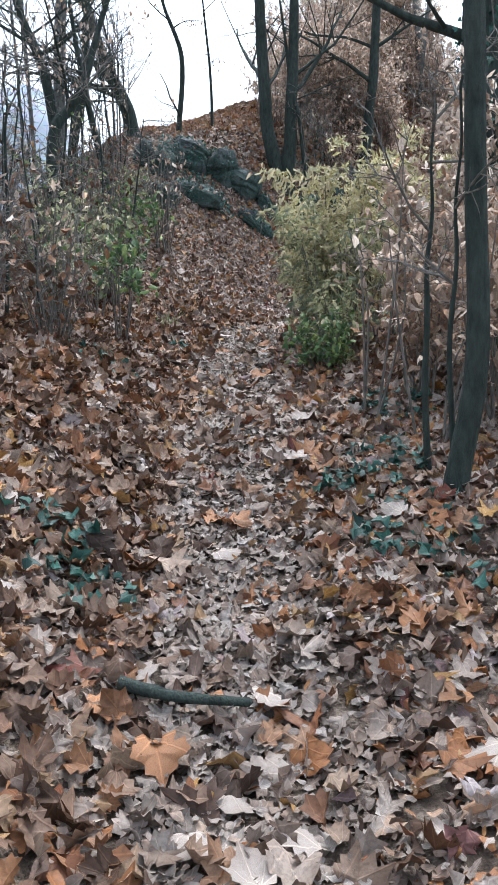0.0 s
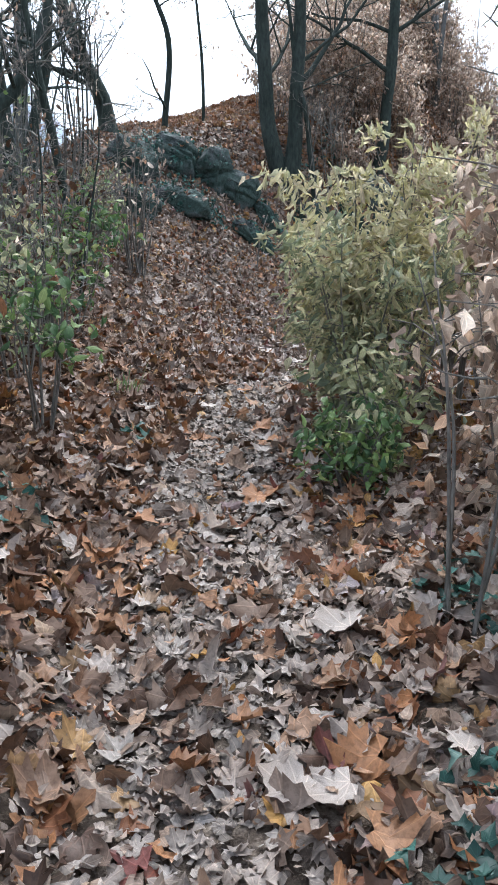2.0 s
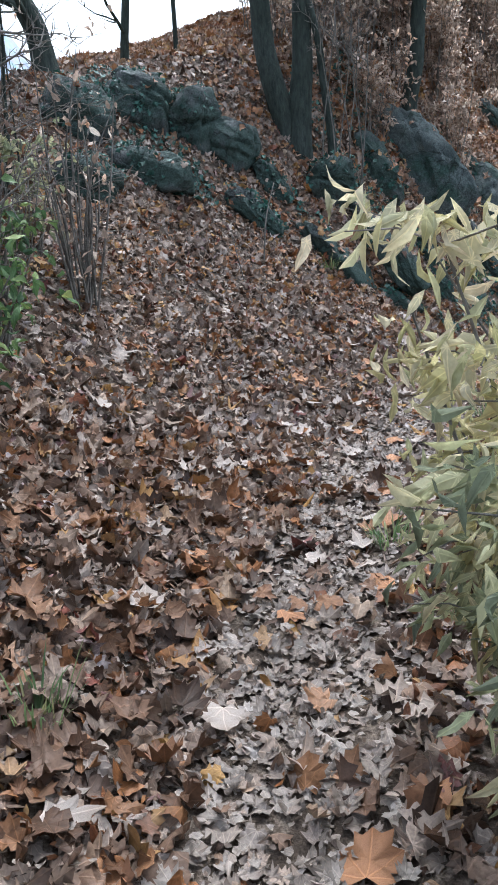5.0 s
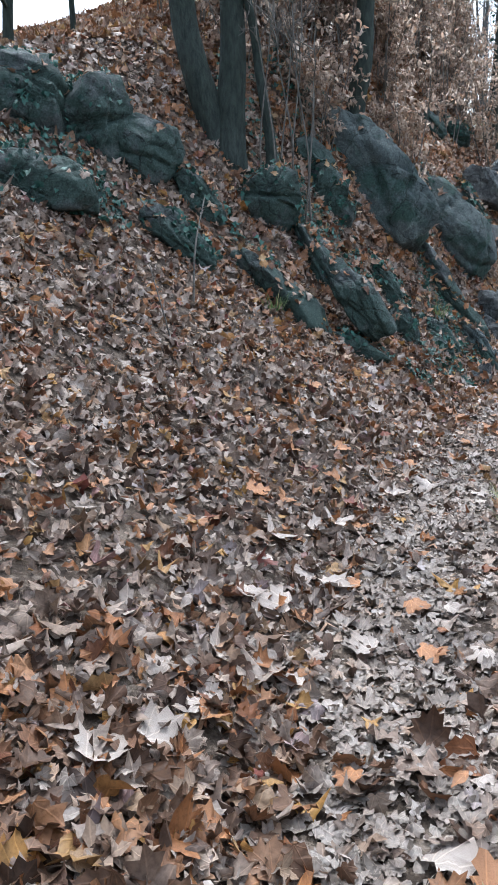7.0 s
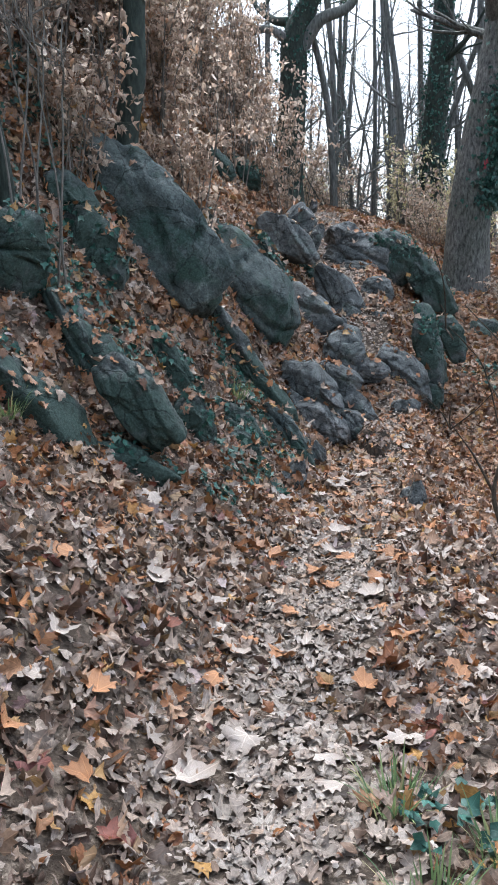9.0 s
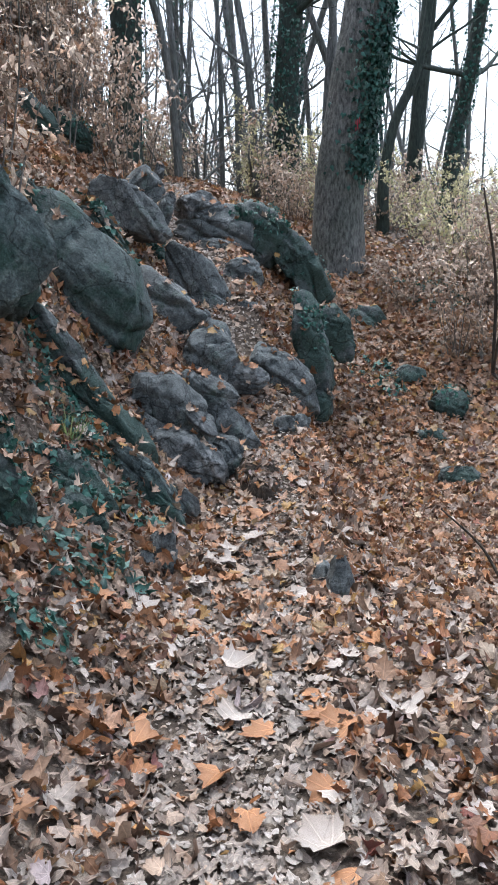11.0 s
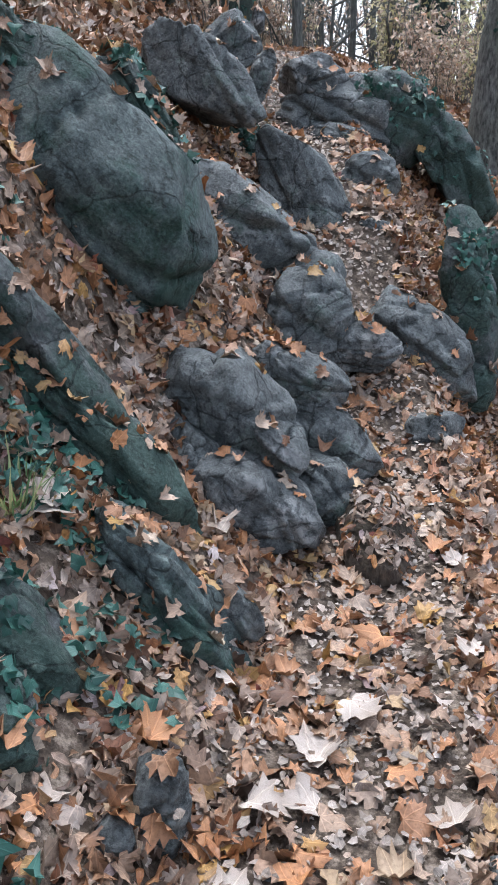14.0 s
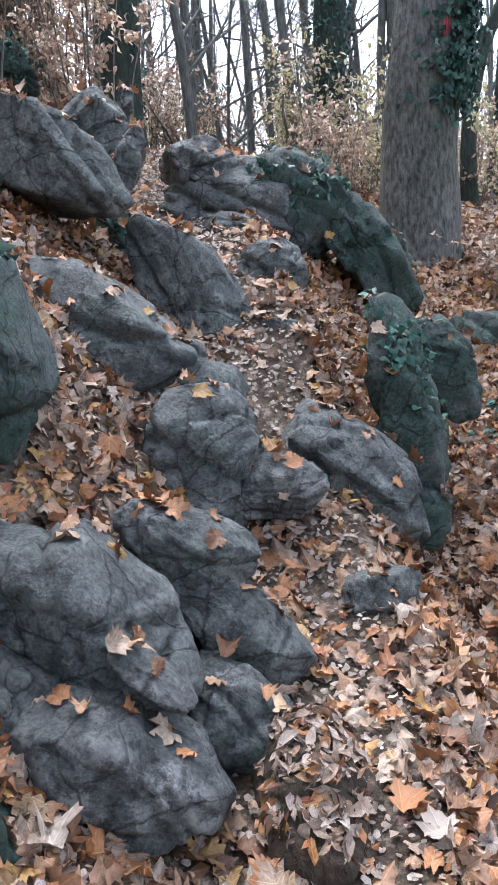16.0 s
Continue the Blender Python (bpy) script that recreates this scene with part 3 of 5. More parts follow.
# x, y, z, width, depth, height, turn, lean, stone, kind, how much of each corner is broken off (upper left, upper right, lower left, lower right)
for k, row in enumerate((
    (-1.03, 15.05, 3.62, 0.79, 0.69, 0.70, 7, 12, "M", "big", (0.3, 0.35, 0.2, 0.2)),
    (-1.56, 14.47, 3.49, 0.72, 0.71, 0.72, 11, 7, "M", "big", (0.25, 0.25, 0.2, 0.2)),
    (-0.49, 15.18, 3.42, 0.65, 0.65, 0.87, 2, 14, "M", "big", (0.3, 0.35, 0.2, 0.2)),
    (-0.87, 14.18, 2.96, 0.85, 0.46, 0.44, 6, 14, "M", "mid", (0.3, 0.3, 0.2, 0.2)),
    (-1.36, 13.54, 2.88, 0.60, 0.41, 0.41, 11, 10, "M", "mid", (0.25, 0.25, 0.2, 0.2)),
    (-0.11, 15.28, 3.24, 0.55, 0.54, 0.55, -1, 27, "M", "mid", (0.25, 0.25, 0.2, 0.2)),
    (0.11, 14.62, 2.54, 0.75, 0.41, 0.35, -3, 42, "M", "mid", (0.3, 0.3, 0.3, 0.4)),
    (0.34, 15.18, 2.89, 0.55, 0.30, 0.23, -4, 52, "M", "ledge", (0.25, 0.25, 0.2, 0.2)),
    (-1.14, 15.47, 3.98, 0.39, 0.29, 0.30, 7, 2, "M", "small", (0.25, 0.25, 0.2, 0.2)),
    (2.20, 17.14, 3.12, 1.93, 0.60, 1.02, -14, 50, "G", "slab", (0.3, 0.2, 0.2, 0.3)),
    (2.63, 17.26, 2.64, 0.80, 0.68, 0.69, -17, 43, "G", "slab", (0.15, 0.3, 0.2, 0.35)),
    (1.56, 16.57, 3.26, 0.55, 0.45, 0.45, -10, 36, "M", "mid", (0.25, 0.25, 0.2, 0.2)),
    (1.03, 15.62, 2.91, 0.58, 0.57, 0.58, -7, 26, "M", "mid", (0.3, 0.3, 0.2, 0.2)),
    (1.71, 16.40, 2.91, 0.45, 0.44, 0.70, -12, -34, "M", "ledge", (0.25, 0.25, 0.2, 0.2)),
    (0.96, 14.92, 2.07, 1.06, 0.57, 0.31, -7, 45, "M", "ledge", (0.35, 0.2, 0.3, 0.2)),
    (1.57, 14.90, 1.62, 0.70, 0.38, 0.23, -13, 21, "M", "ledge", (0.4, 0.5, 0.1, 0.2)),
    (1.51, 15.58, 2.17, 1.16, 0.63, 0.42, -11, 56, "M", "ledge", (0.3, 0.3, 0.2, 0.2)),
    (1.68, 14.98, 1.96, 0.66, 0.36, 0.31, -14, 51, "M", "mid", (0.25, 0.25, 0.2, 0.2)),
    (2.26, 16.26, 2.02, 0.77, 0.42, 0.26, -16, 59, "M", "ledge", (0.25, 0.25, 0.2, 0.2)),
    (2.84, 16.38, 1.46, 0.65, 0.35, 0.33, -20, 41, "M", "mid", (0.3, 0.4, 0.2, 0.2)),
    (2.26, 15.74, 1.66, 0.43, 0.29, 0.29, -17, 51, "M", "ledge", (0.25, 0.25, 0.2, 0.2)),
    (3.96, 18.31, 2.78, 0.71, 0.39, 0.24, -22, 62, "M", "ledge", (0.25, 0.25, 0.2, 0.2)),
    (5.24, 22.91, 4.26, 0.63, 0.34, 0.30, -20, 50, "M", "small", (0.25, 0.25, 0.2, 0.2)),
    (3.34, 18.42, 3.13, 0.63, 0.35, 0.23, -18, 50, "M", "ledge", (0.25, 0.25, 0.2, 0.2)),
    (4.62, 21.98, 4.18, 0.60, 0.33, 0.33, -16, 46, "M", "small", (0.25, 0.25, 0.2, 0.2)),
    (5.37, 22.87, 4.12, 0.56, 0.37, 0.37, -19, 46, "M", "small", (0.25, 0.25, 0.2, 0.2)),
)):
    rock(*row, 100 + k)
# the climb beyond the great slab
for k, row in enumerate((
    (3.58, 18.29, 2.41, 1.44, 0.70, 0.98, -17, 43, "G", "slab", (0.15, 0.36, 0.1, 0.28)),
    (3.74, 18.63, 2.93, 1.07, 0.57, 0.32, -17, 38, "M", "ledge", (0.25, 0.25, 0.2, 0.2)),
    (3.34, 17.34, 1.76, 1.57, 0.55, 0.38, -17, 57, "M", "ledge", (0.2, 0.3, 0.2, 0.2)),
    (3.48, 16.68, 1.22, 0.89, 0.35, 0.24, -23, 54, "G", "ledge", (0.3, 0.4, 0.2, 0.2)),
    (3.36, 16.89, 1.43, 0.29, 0.17, 0.17, -20, 36, "G", "small", (0.3, 0.3, 0.2, 0.2)),
    (3.71, 16.70, 1.12, 0.26, 0.15, 0.15, -26, 53, "K", "small", (0.25, 0.25, 0.2, 0.2)),
    (4.06, 17.61, 1.49, 0.74, 0.50, 0.53, -22, 38, "K", "slab", (0.25, 0.3, 0.15, 0.2)),
    (4.10, 17.29, 1.22, 0.68, 0.40, 0.33, -25, 38, "P", "slab", (0.3, 0.35, 0.2, 0.4)),
    (3.89, 17.50, 1.31, 0.65, 0.40, 0.33, -20, 58, "K", "slab", (0.3, 0.3, 0.2, 0.3)),
    (4.17, 17.29, 1.48, 0.29, 0.16, 0.10, -26, 42, "P", "small", (0.25, 0.25, 0.2, 0.2)),
    (4.67, 17.73, 1.31, 0.57, 0.31, 0.24, -30, 42, "K", "slab", (0.15, 0.3, 0.3, 0.3)),
    (4.51, 17.46, 1.12, 0.41, 0.27, 0.28, -30, 45, "K", "mid", (0.3, 0.3, 0.2, 0.3)),
    (4.53, 17.86, 1.60, 0.51, 0.28, 0.26, -27, 28, "K", "mid", (0.4, 0.25, 0.2, 0.3)),
    (4.39, 17.89, 1.73, 0.17, 0.13, 0.13, -25, 0, "P", "small", (0.4, 0.4, 0.2, 0.2)),
    (4.94, 18.57, 1.72, 0.49, 0.47, 0.57, -27, -5, "K", "mid", (0.33, 0.33, 0.22, 0.22)),
    (4.97, 19.06, 1.86, 0.82, 0.44, 0.36, -25, -8, "K", "mid", (0.4, 0.3, 0.2, 0.2)),
    (4.63, 19.15, 2.21, 1.11, 0.60, 0.65, -21, 8, "K", "big", (0.25, 0.5, 0.15, 0.45)),
    (5.11, 19.00, 2.06, 0.17, 0.17, 0.18, -27, 30, "P", "small", (0.25, 0.25, 0.2, 0.2)),
    (5.53, 19.75, 2.26, 1.12, 0.40, 0.47, -27, 60, "K", "slab", (0.3, 0.35, 0.2, 0.25)),
    (4.79, 19.86, 3.08, 0.91, 0.50, 0.47, -20, 42, "K", "slab", (0.25, 0.3, 0.2, 0.4)),
    (5.31, 20.41, 2.66, 0.49, 0.29, 0.29, -23, 45, "M", "small", (0.25, 0.25, 0.2, 0.2)),
    (5.30, 20.59, 3.33, 0.43, 0.37, 0.38, -22, -25, "K", "mid", (0.25, 0.25, 0.2, 0.2)),
    (5.35, 20.15, 3.11, 0.16, 0.21, 0.38, -24, 18, "K", "small", (0.25, 0.25, 0.2, 0.2)),
    (5.67, 20.93, 3.55, 0.11, 0.11, 0.18, -24, 10, "P", "small", (0.25, 0.25, 0.2, 0.2)),
    (6.60, 21.15, 2.85, 1.15, 0.80, 0.72, -30, 10, "K", "big", (0.45, 0.2, 0.15, 0.2)),
    (6.94, 20.93, 2.82, 0.76, 0.70, 0.72, -33, 25, "M", "big", (0.2, 0.4, 0.2, 0.2)),
    (6.30, 21.17, 3.18, 0.58, 0.40, 0.32, -28, 6, "P", "small", (0.45, 0.45, 0.1, 0.3)),
    (6.31, 20.71, 2.67, 0.51, 0.28, 0.26, -29, 8, "K", "small", (0.25, 0.25, 0.2, 0.2)),
    (7.38, 20.67, 2.48, 1.23, 0.60, 0.48, -36, 48, "M", "mid", (0.3, 0.4, 0.2, 0.2)),
    (6.18, 20.00, 2.37, 0.42, 0.41, 0.47, -31, 28, "K", "mid", (0.4, 0.3, 0.2, 0.2)),
    (5.89, 19.39, 2.09, 0.29, 0.16, 0.16, -32, 20, "K", "small", (0.25, 0.25, 0.2, 0.2)),
    (6.16, 18.70, 1.77, 0.36, 0.50, 1.12, -38, -16, "M", "mid", (0.4, 0.3, 0.2, 0.3)),
    (6.72, 19.03, 1.85, 0.30, 0.32, 0.60, -40, -19, "M", "mid", (0.25, 0.25, 0.2, 0.2)),
    (5.69, 18.46, 1.43, 0.87, 0.45, 0.51, -36, 41, "K", "mid", (0.3, 0.4, 0.25, 0.25)),
    (5.33, 17.84, 1.14, 0.33, 0.33, 0.45, -37, 11, "K", "mid", (0.25, 0.25, 0.2, 0.2)),
    (6.09, 18.46, 1.21, 0.27, 0.27, 0.30, -39, 1, "M", "small", (0.25, 0.25, 0.2, 0.2)),
    (5.18, 18.36, 1.58, 0.40, 0.27, 0.27, -31, 5, "S", "mid", (0.2, 0.2, 0.1, 0.1)),
    (8.06, 20.19, 1.66, 0.64, 0.63, 0.67, -42, 16, "M", "mid", (0.25, 0.25, 0.2, 0.2)),
    (7.51, 18.17, 1.05, 0.38, 0.38, 0.44, -47, 11, "M", "small", (0.25, 0.25, 0.2, 0.2)),
    (7.02, 17.86, 0.86, 0.32, 0.26, 0.26, -46, 16, "M", "small", (0.25, 0.25, 0.2, 0.2)),
    (7.57, 18.81, 1.27, 0.36, 0.29, 0.29, -44, 11, "M", "small", (0.25, 0.25, 0.2, 0.2)),
    (6.62, 17.09, 0.70, 0.33, 0.25, 0.26, -49, 1, "M", "small", (0.25, 0.25, 0.2, 0.2)),
    (2.75, 16.12, 1.31, 0.42, 0.34, 0.35, -13, 16, "M", "mid", (0.3, 0.35, 0.2, 0.2)),
    (3.18, 15.93, 1.10, 0.15, 0.18, 0.33, -23, 11, "K", "small", (0.25, 0.25, 0.2, 0.2)),
    (3.43, 15.75, 0.92, 0.11, 0.09, 0.09, -31, 11, "K", "small", (0.25, 0.25, 0.2, 0.2)),
    (3.04, 15.85, 1.12, 0.10, 0.10, 0.11, -21, 21, "K", "small", (0.25, 0.25, 0.2, 0.2)),
    (3.86, 15.24, 0.96, 0.13, 0.22, 0.41, -41, 4, "K", "stand", (0.45, 0.25, 0.1, 0.1)),
    (3.92, 15.45, 0.95, 0.15, 0.20, 0.21, -40, -9, "K", "small", (0.4, 0.3, 0.1, 0.1)),
)):
    rock(*row, 200 + k)


# ---- trees ----
def grow(rng, start, way, length, radius, level, v, f, twigs, bend=0.25, sides=6):
    """A limb with its side branches; the tips go to twigs."""
    steps = max(4, int(length / 0.28)) if level < 2 else 4
    pts, p, d = [np.array(start)], np.array(start, float), np.array(way, float)
    d /= np.linalg.norm(d)
    for _ in range(steps):
        d = d + rng.normal(0, bend / math.sqrt(steps) * 0.9, 3) + np.array((0, 0, 0.05))
        d /= np.linalg.norm(d)
        p = p + d * length / steps
        pts.append(p)
    rad = np.linspace(radius, radius * 0.3, len(pts))
    tube(pts, rad, sides, v, f)
    if level >= 3:
        twigs.append((pts[-1], d))
        return
    for _ in range(int(rng.integers(3, 6)) if level else int(rng.integers(4, 7))):
        i = int(rng.integers(max(1, len(pts) // 4), len(pts)))
        q = rng.normal(0, 1, 3)
        q = q - q.dot(d) * d
        q /= np.linalg.norm(q)
        ang = rng.uniform(0.5, 1.1)
        grow(rng, pts[i], d * math.cos(ang) + q * math.sin(ang), length * rng.uniform(0.35, 0.6), max(rad[i] * 0.55, 0.0035), level + 1, v, f, twigs, bend * 1.15, max(3, sides - 1))


def ivy_sleeve(name, pts, rad, side, count, rng, parent, low=0.0, high=1.0, spread=1.0):
    t = rng.uniform(low, high, count) * (len(pts) - 1)
    i = np.minimum(t.astype(int), len(pts) - 2)
    u = (t - i)[:, None]
    c = pts[i] * (1 - u) + pts[i + 1] * u
    r = rad[i] * (1 - u[:, 0]) + rad[i + 1] * u[:, 0]
    a = side + rng.normal(0, spread, count)
    n = np.column_stack([np.cos(a), np.sin(a), rng.normal(0.15, 0.2, count)])
    c = c + n * (r * rng.uniform(0.95, 1.3, count) + rng.exponential(0.03, count))[:, None]
    v, f, u = strew(c, n, rng.uniform(0.05, 0.1, count), "ivy", rng, 0.5, 10, np.array((0, 0, -1.0)))
    return part(name, mesh_of(name, v, f, M_IVY, True, u), parent, "dark green climbing ivy")


def tree(name, way, label, seed, bark=None, limbs=5, top=4.0, limb_from=0.45, limb_len=1.6, ivy=None, dead=0, sides=10, group="", ends=0.25):
    """way: x, y, z, radius up the trunk; it is carried on for top metres beyond the last one."""
    rng = np.random.default_rng(seed)
    bark = bark or M_BARK
    w = np.array(way, float)
    dirn = (w[-1, :3] - w[-2, :3]) / np.linalg.norm(w[-1, :3] - w[-2, :3]) * 0.6 + np.array((0, 0, 0.4))
    crown = [np.append(w[-1, :3] + dirn * top * u, w[-1, 3] * (1 - 0.75 * u)) for u in (0.33, 0.66, 1.0)]
    foot = w[0].copy()
    foot[2] = min(foot[2], height(foot[0], foot[1])) - 0.25
    foot[3] *= 1.3
    rows = spline([tuple(foot), *map(tuple, w), *map(tuple, crown)], 6)
    base = rows[0, :3].copy()
    base[2] = height(base[0], base[1])
    ob = thing(name, base, label, "tree" if rows[0, 3] > 0.05 else "sapling", group)
    pts, rad = rows[:, :3] - base, np.maximum(rows[:, 3], 0.006)
    pts[2:-1, :2] += 0.008 * np.sin(np.arange(len(pts) - 3)[:, None] * 0.55 + rng.uniform(0, 6, 2))
    v, f = [], []
    tube(pts, rad, sides, v, f, rng, 0.012, 0.03 if sides > 10 else 0.0)
    part("trunk", mesh_of("trunk", v, f, bark), ob)
    twigs = []
    for _ in range(limbs):
        i = int(rng.uniform(limb_from, 1.0) * (len(pts) - 1))
        a = rng.uniform(0, 6.28)
        bv, bf = [], []
        grow(rng, pts[i], (math.cos(a), math.sin(a), rng.uniform(0.1, 0.9)), limb_len * rng.uniform(0.6, 1.3), max(rad[i] * rng.uniform(0.3, 0.5), 0.008), 1, bv, bf, twigs, 0.3, 5)
        part("branch", mesh_of("branch", bv, bf, M_TWIG if rad[0] < 0.06 else bark), ob)
    if twigs and dead:
        c = np.array([q for q, _ in twigs for _ in range(dead)])
        c = c + rng.normal(0, 0.08, c.shape)
        lv, lf, lu = strew(c, rng.normal(0, 1, c.shape), rng.uniform(0.04, 0.09, len(c)), "oval", rng, 0.6, 8, np.array((0, 0, -1.0)))
        part("withered_leaves", mesh_of("withered_leaves", lv, lf, M_DRY, True, lu), ob, "few dry leaves still hanging")
    if ivy:
        ivy_sleeve("ivy", pts, rad, ivy[0], ivy[1], rng, ob, *ivy[2:])
    return ob


def limb_of(ob, points, radii, mat=M_BARK):
    """A named bough that shows singly, in world coordinates."""
    v, f = [], []
    rows = spline([(*p, r) for p, r in zip(points, radii)], 6)
    tube(rows[:, :3] - np.array(ob.location), rows[:, 3], 8, v, f)
    return part("bough", mesh_of("bough", v, f, mat), ob)


SMOOTH = "tall dark smooth-barked tree leaning over the rocky bank"
tree("tree", [(0.6, 15.95, 3.3, 0.15), (0.39, 15.95, 4.03, 0.125), (0.31, 15.95, 4.58, 0.115), (0.25, 15.96, 5.3, 0.105)], SMOOTH, 1, top=6, sides=16, limbs=6, limb_len=2.2)
tree("tree", [(0.69, 15.92, 3.3, 0.15), (0.73, 15.92, 4.02, 0.12), (0.75, 15.92, 4.57, 0.105), (0.77, 15.93, 5.38, 0.095)], "dark upright tree grown together with a leaning trunk", 2, top=5, sides=14, limbs=6, limb_len=2.0)
tree("tree", [(1.04, 15.85, 3.4, 0.05), (0.96, 15.85, 4.01, 0.042), (0.87, 15.85, 4.56, 0.038), (0.7, 15.88, 5.3, 0.03)], "thin bent young tree beside the twin trunks", 3, top=2.5, limbs=5, limb_len=1.0)
tree("tree", [(2.22, 17.45, 3.6, 0.12), (2.25, 17.4, 3.95, 0.105), (2.31, 17.38, 4.4, 0.096), (2.35, 17.38, 4.98, 0.092), (2.4, 17.4, 5.8, 0.09)], "straight dark tree rooted above the great slab", 4, top=6, sides=14, limbs=6, limb_len=2.0)
for k in range(7):
    sx, sy = 0.95 + 0.08 * k + 0.03 * math.sin(7 * k), 15.75 + 0.09 * math.sin(5 * k)
    sz = height(sx, sy)
    tree("sapling", [(sx, sy, sz, 0.009), (sx + 0.05 * math.sin(3 * k), sy, sz + 0.6, 0.008), (sx + 0.13 * math.sin(3 * k + 1), sy + 0.05, sz + 1.3, 0.006)], "thin straight shoot at the foot of the twin trunks", 30 + k, M_TWIG, top=0.6, limbs=2, limb_len=0.4, sides=5, group="shoots by the twin trunks")
old = tree("tree", [(8.17, 27.59, 4.6, 0.33), (8.28, 27.54, 6.39, 0.29), (8.33, 27.52, 7.43, 0.28), (8.71, 27.35, 8.43, 0.18)], "gnarled old tree with heavy crooked boughs and some ivy", 5, M_BARK, top=5, sides=14, limbs=10, limb_len=2.6, ivy=(-1.6, 500, 0.1, 0.6, 1.2))
limb_of(old, [(8.33, 27.5, 7.0), (8.73, 27.2, 7.7), (9.33, 27.0, 8.0), (9.73, 26.8, 8.8)], (0.16, 0.13, 0.1, 0.05), M_BARK_HAZED)
limb_of(old, [(8.23, 27.5, 7.3), (7.73, 27.6, 7.55), (7.23, 27.8, 7.5), (6.83, 27.8, 7.9)], (0.12, 0.09, 0.07, 0.03), M_BARK_HAZED)
oak = tree("oak_tree", [(8.68, 21.6, 2.1, 0.42), (8.68, 21.6, 3.0, 0.35), (8.73, 21.59, 3.84, 0.325), (8.85, 21.53, 4.76, 0.31), (8.97, 21.47, 5.45, 0.305)],
           "massive furrowed oak with ivy and a red trail mark", 6, M_BARK_OAK, top=7, sides=28, limbs=7, limb_len=3.0, limb_from=0.6, ivy=(-0.85, 5200, 0.33, 0.88, 0.6))
limb_of(oak, [(8.9, 21.4, 6.4), (8.3, 20.8, 7.0), (7.0, 19.6, 7.25), (5.6, 18.6, 7.3), (4.4, 17.8, 7.5)], (0.17, 0.14, 0.11, 0.08, 0.04), M_BARK_OAK)
tree("tree", [(13.27, 25.28, 3.23, 0.17), (13.35, 25.21, 4.94, 0.15), (13.45, 25.11, 6.83, 0.145)], "slim dark tree on the crest against the sky", 7, top=6, limbs=7, limb_len=2.0)
tree("tree", [(11.57, 24.07, 3.7, 0.1), (11.68, 23.98, 4.69, 0.085), (11.92, 23.77, 5.36, 0.08), (12.04, 23.67, 6.02, 0.07)], "thin leaning tree beyond the oak", 8, top=4, limbs=6)
tree("tree", [(11.29, 26.81, 4.0, 0.29), (11.32, 26.78, 5.51, 0.25), (11.39, 26.74, 6.95, 0.24)], "upright tree wrapped in dark ivy", 9, top=6, limbs=8, limb_len=2.2, ivy=(-1.8, 1500, 0.1, 0.8, 1.3))
tree("tree", [(13.1, 24.06, 2.9, 0.18), (13.16, 24.0, 4.32, 0.16), (13.29, 23.87, 5.4, 0.14), (13.42, 23.74, 6.53, 0.12)], "ivy-grown tree at the edge of the slope", 10, top=4, limbs=8, limb_len=1.8, ivy=(-2.0, 700, 0.1, 0.8, 1.3))
tree("tree", [(-2.02, 15.61, 4.05, 0.16), (-2.08, 15.6, 4.42, 0.13), (-2.19, 15.58, 4.74, 0.12), (-2.5, 15.57, 5.4, 0.1), (-2.75, 15.5, 6.2, 0.09)], "crooked dark tree on the crest by the rocks", 11, top=3, limbs=12, limb_len=1.8, dead=1, limb_from=0.2)
tree("tree", [(-2.37, 10.68, 2.6, 0.08), (-2.33, 10.7, 3.36, 0.07), (-2.14, 10.77, 3.63, 0.06), (-2.01, 10.81, 3.86, 0.05)], "small crooked tree among the undergrowth", 12, top=2, limbs=8, limb_len=1.5, limb_from=0.3, dead=2)
tree("tree", [(-1.8, 11.41, 2.45, 0.05), (-1.94, 11.38, 3.37, 0.045), (-2.07, 11.35, 3.92, 0.04)], "slender bare sapling among the undergrowth", 13, top=2, limbs=8, limb_len=1.0, limb_from=0.3, dead=1)
tree("tree", [(-2.67, 13.54, 3.7, 0.075), (-2.48, 13.58, 4.54, 0.07), (-2.44, 13.59, 5.26, 0.06), (-2.4, 13.59, 5.73, 0.05)], "dark forked tree on the bank", 14, top=3, limbs=13, limb_len=1.6, limb_from=0.25, dead=2)
tree("tree", [(-2.7, 12.51, 3.4, 0.085), (-2.85, 12.48, 4.51, 0.07), (-3.15, 12.41, 5.29, 0.05)], "leaning dark tree on the bank", 15, top=3, limbs=13, limb_len=1.6, limb_from=0.25, dead=2)
tree("sapling", [(-1.32, 16.96, 4.58, 0.055), (-1.27, 16.97, 5.81, 0.045), (-1.58, 16.94, 6.69, 0.03)], "thin sapling on the crest with a few dry leaves", 16, top=2, limbs=9, limb_len=0.8, limb_from=0.2, dead=1)
tree("sapling", [(-0.71, 16.99, 4.62, 0.03), (-0.73, 16.99, 5.61, 0.025), (-0.85, 16.99, 6.6, 0.018)], "thin sapling on the crest with a few dry leaves", 17, top=1.5, limbs=7, limb_len=0.6, limb_from=0.2, dead=1)
tree("tree", [(0.92, 3.67, 0.57, 0.058), (0.97, 3.66, 1.14, 0.05), (0.95, 3.67, 1.91, 0.045), (0.9, 3.69, 2.61, 0.042)], "slim dark tree at the path's edge with ivy at its foot", 18, top=3, limbs=5, limb_len=1.2, sides=14, dead=1)
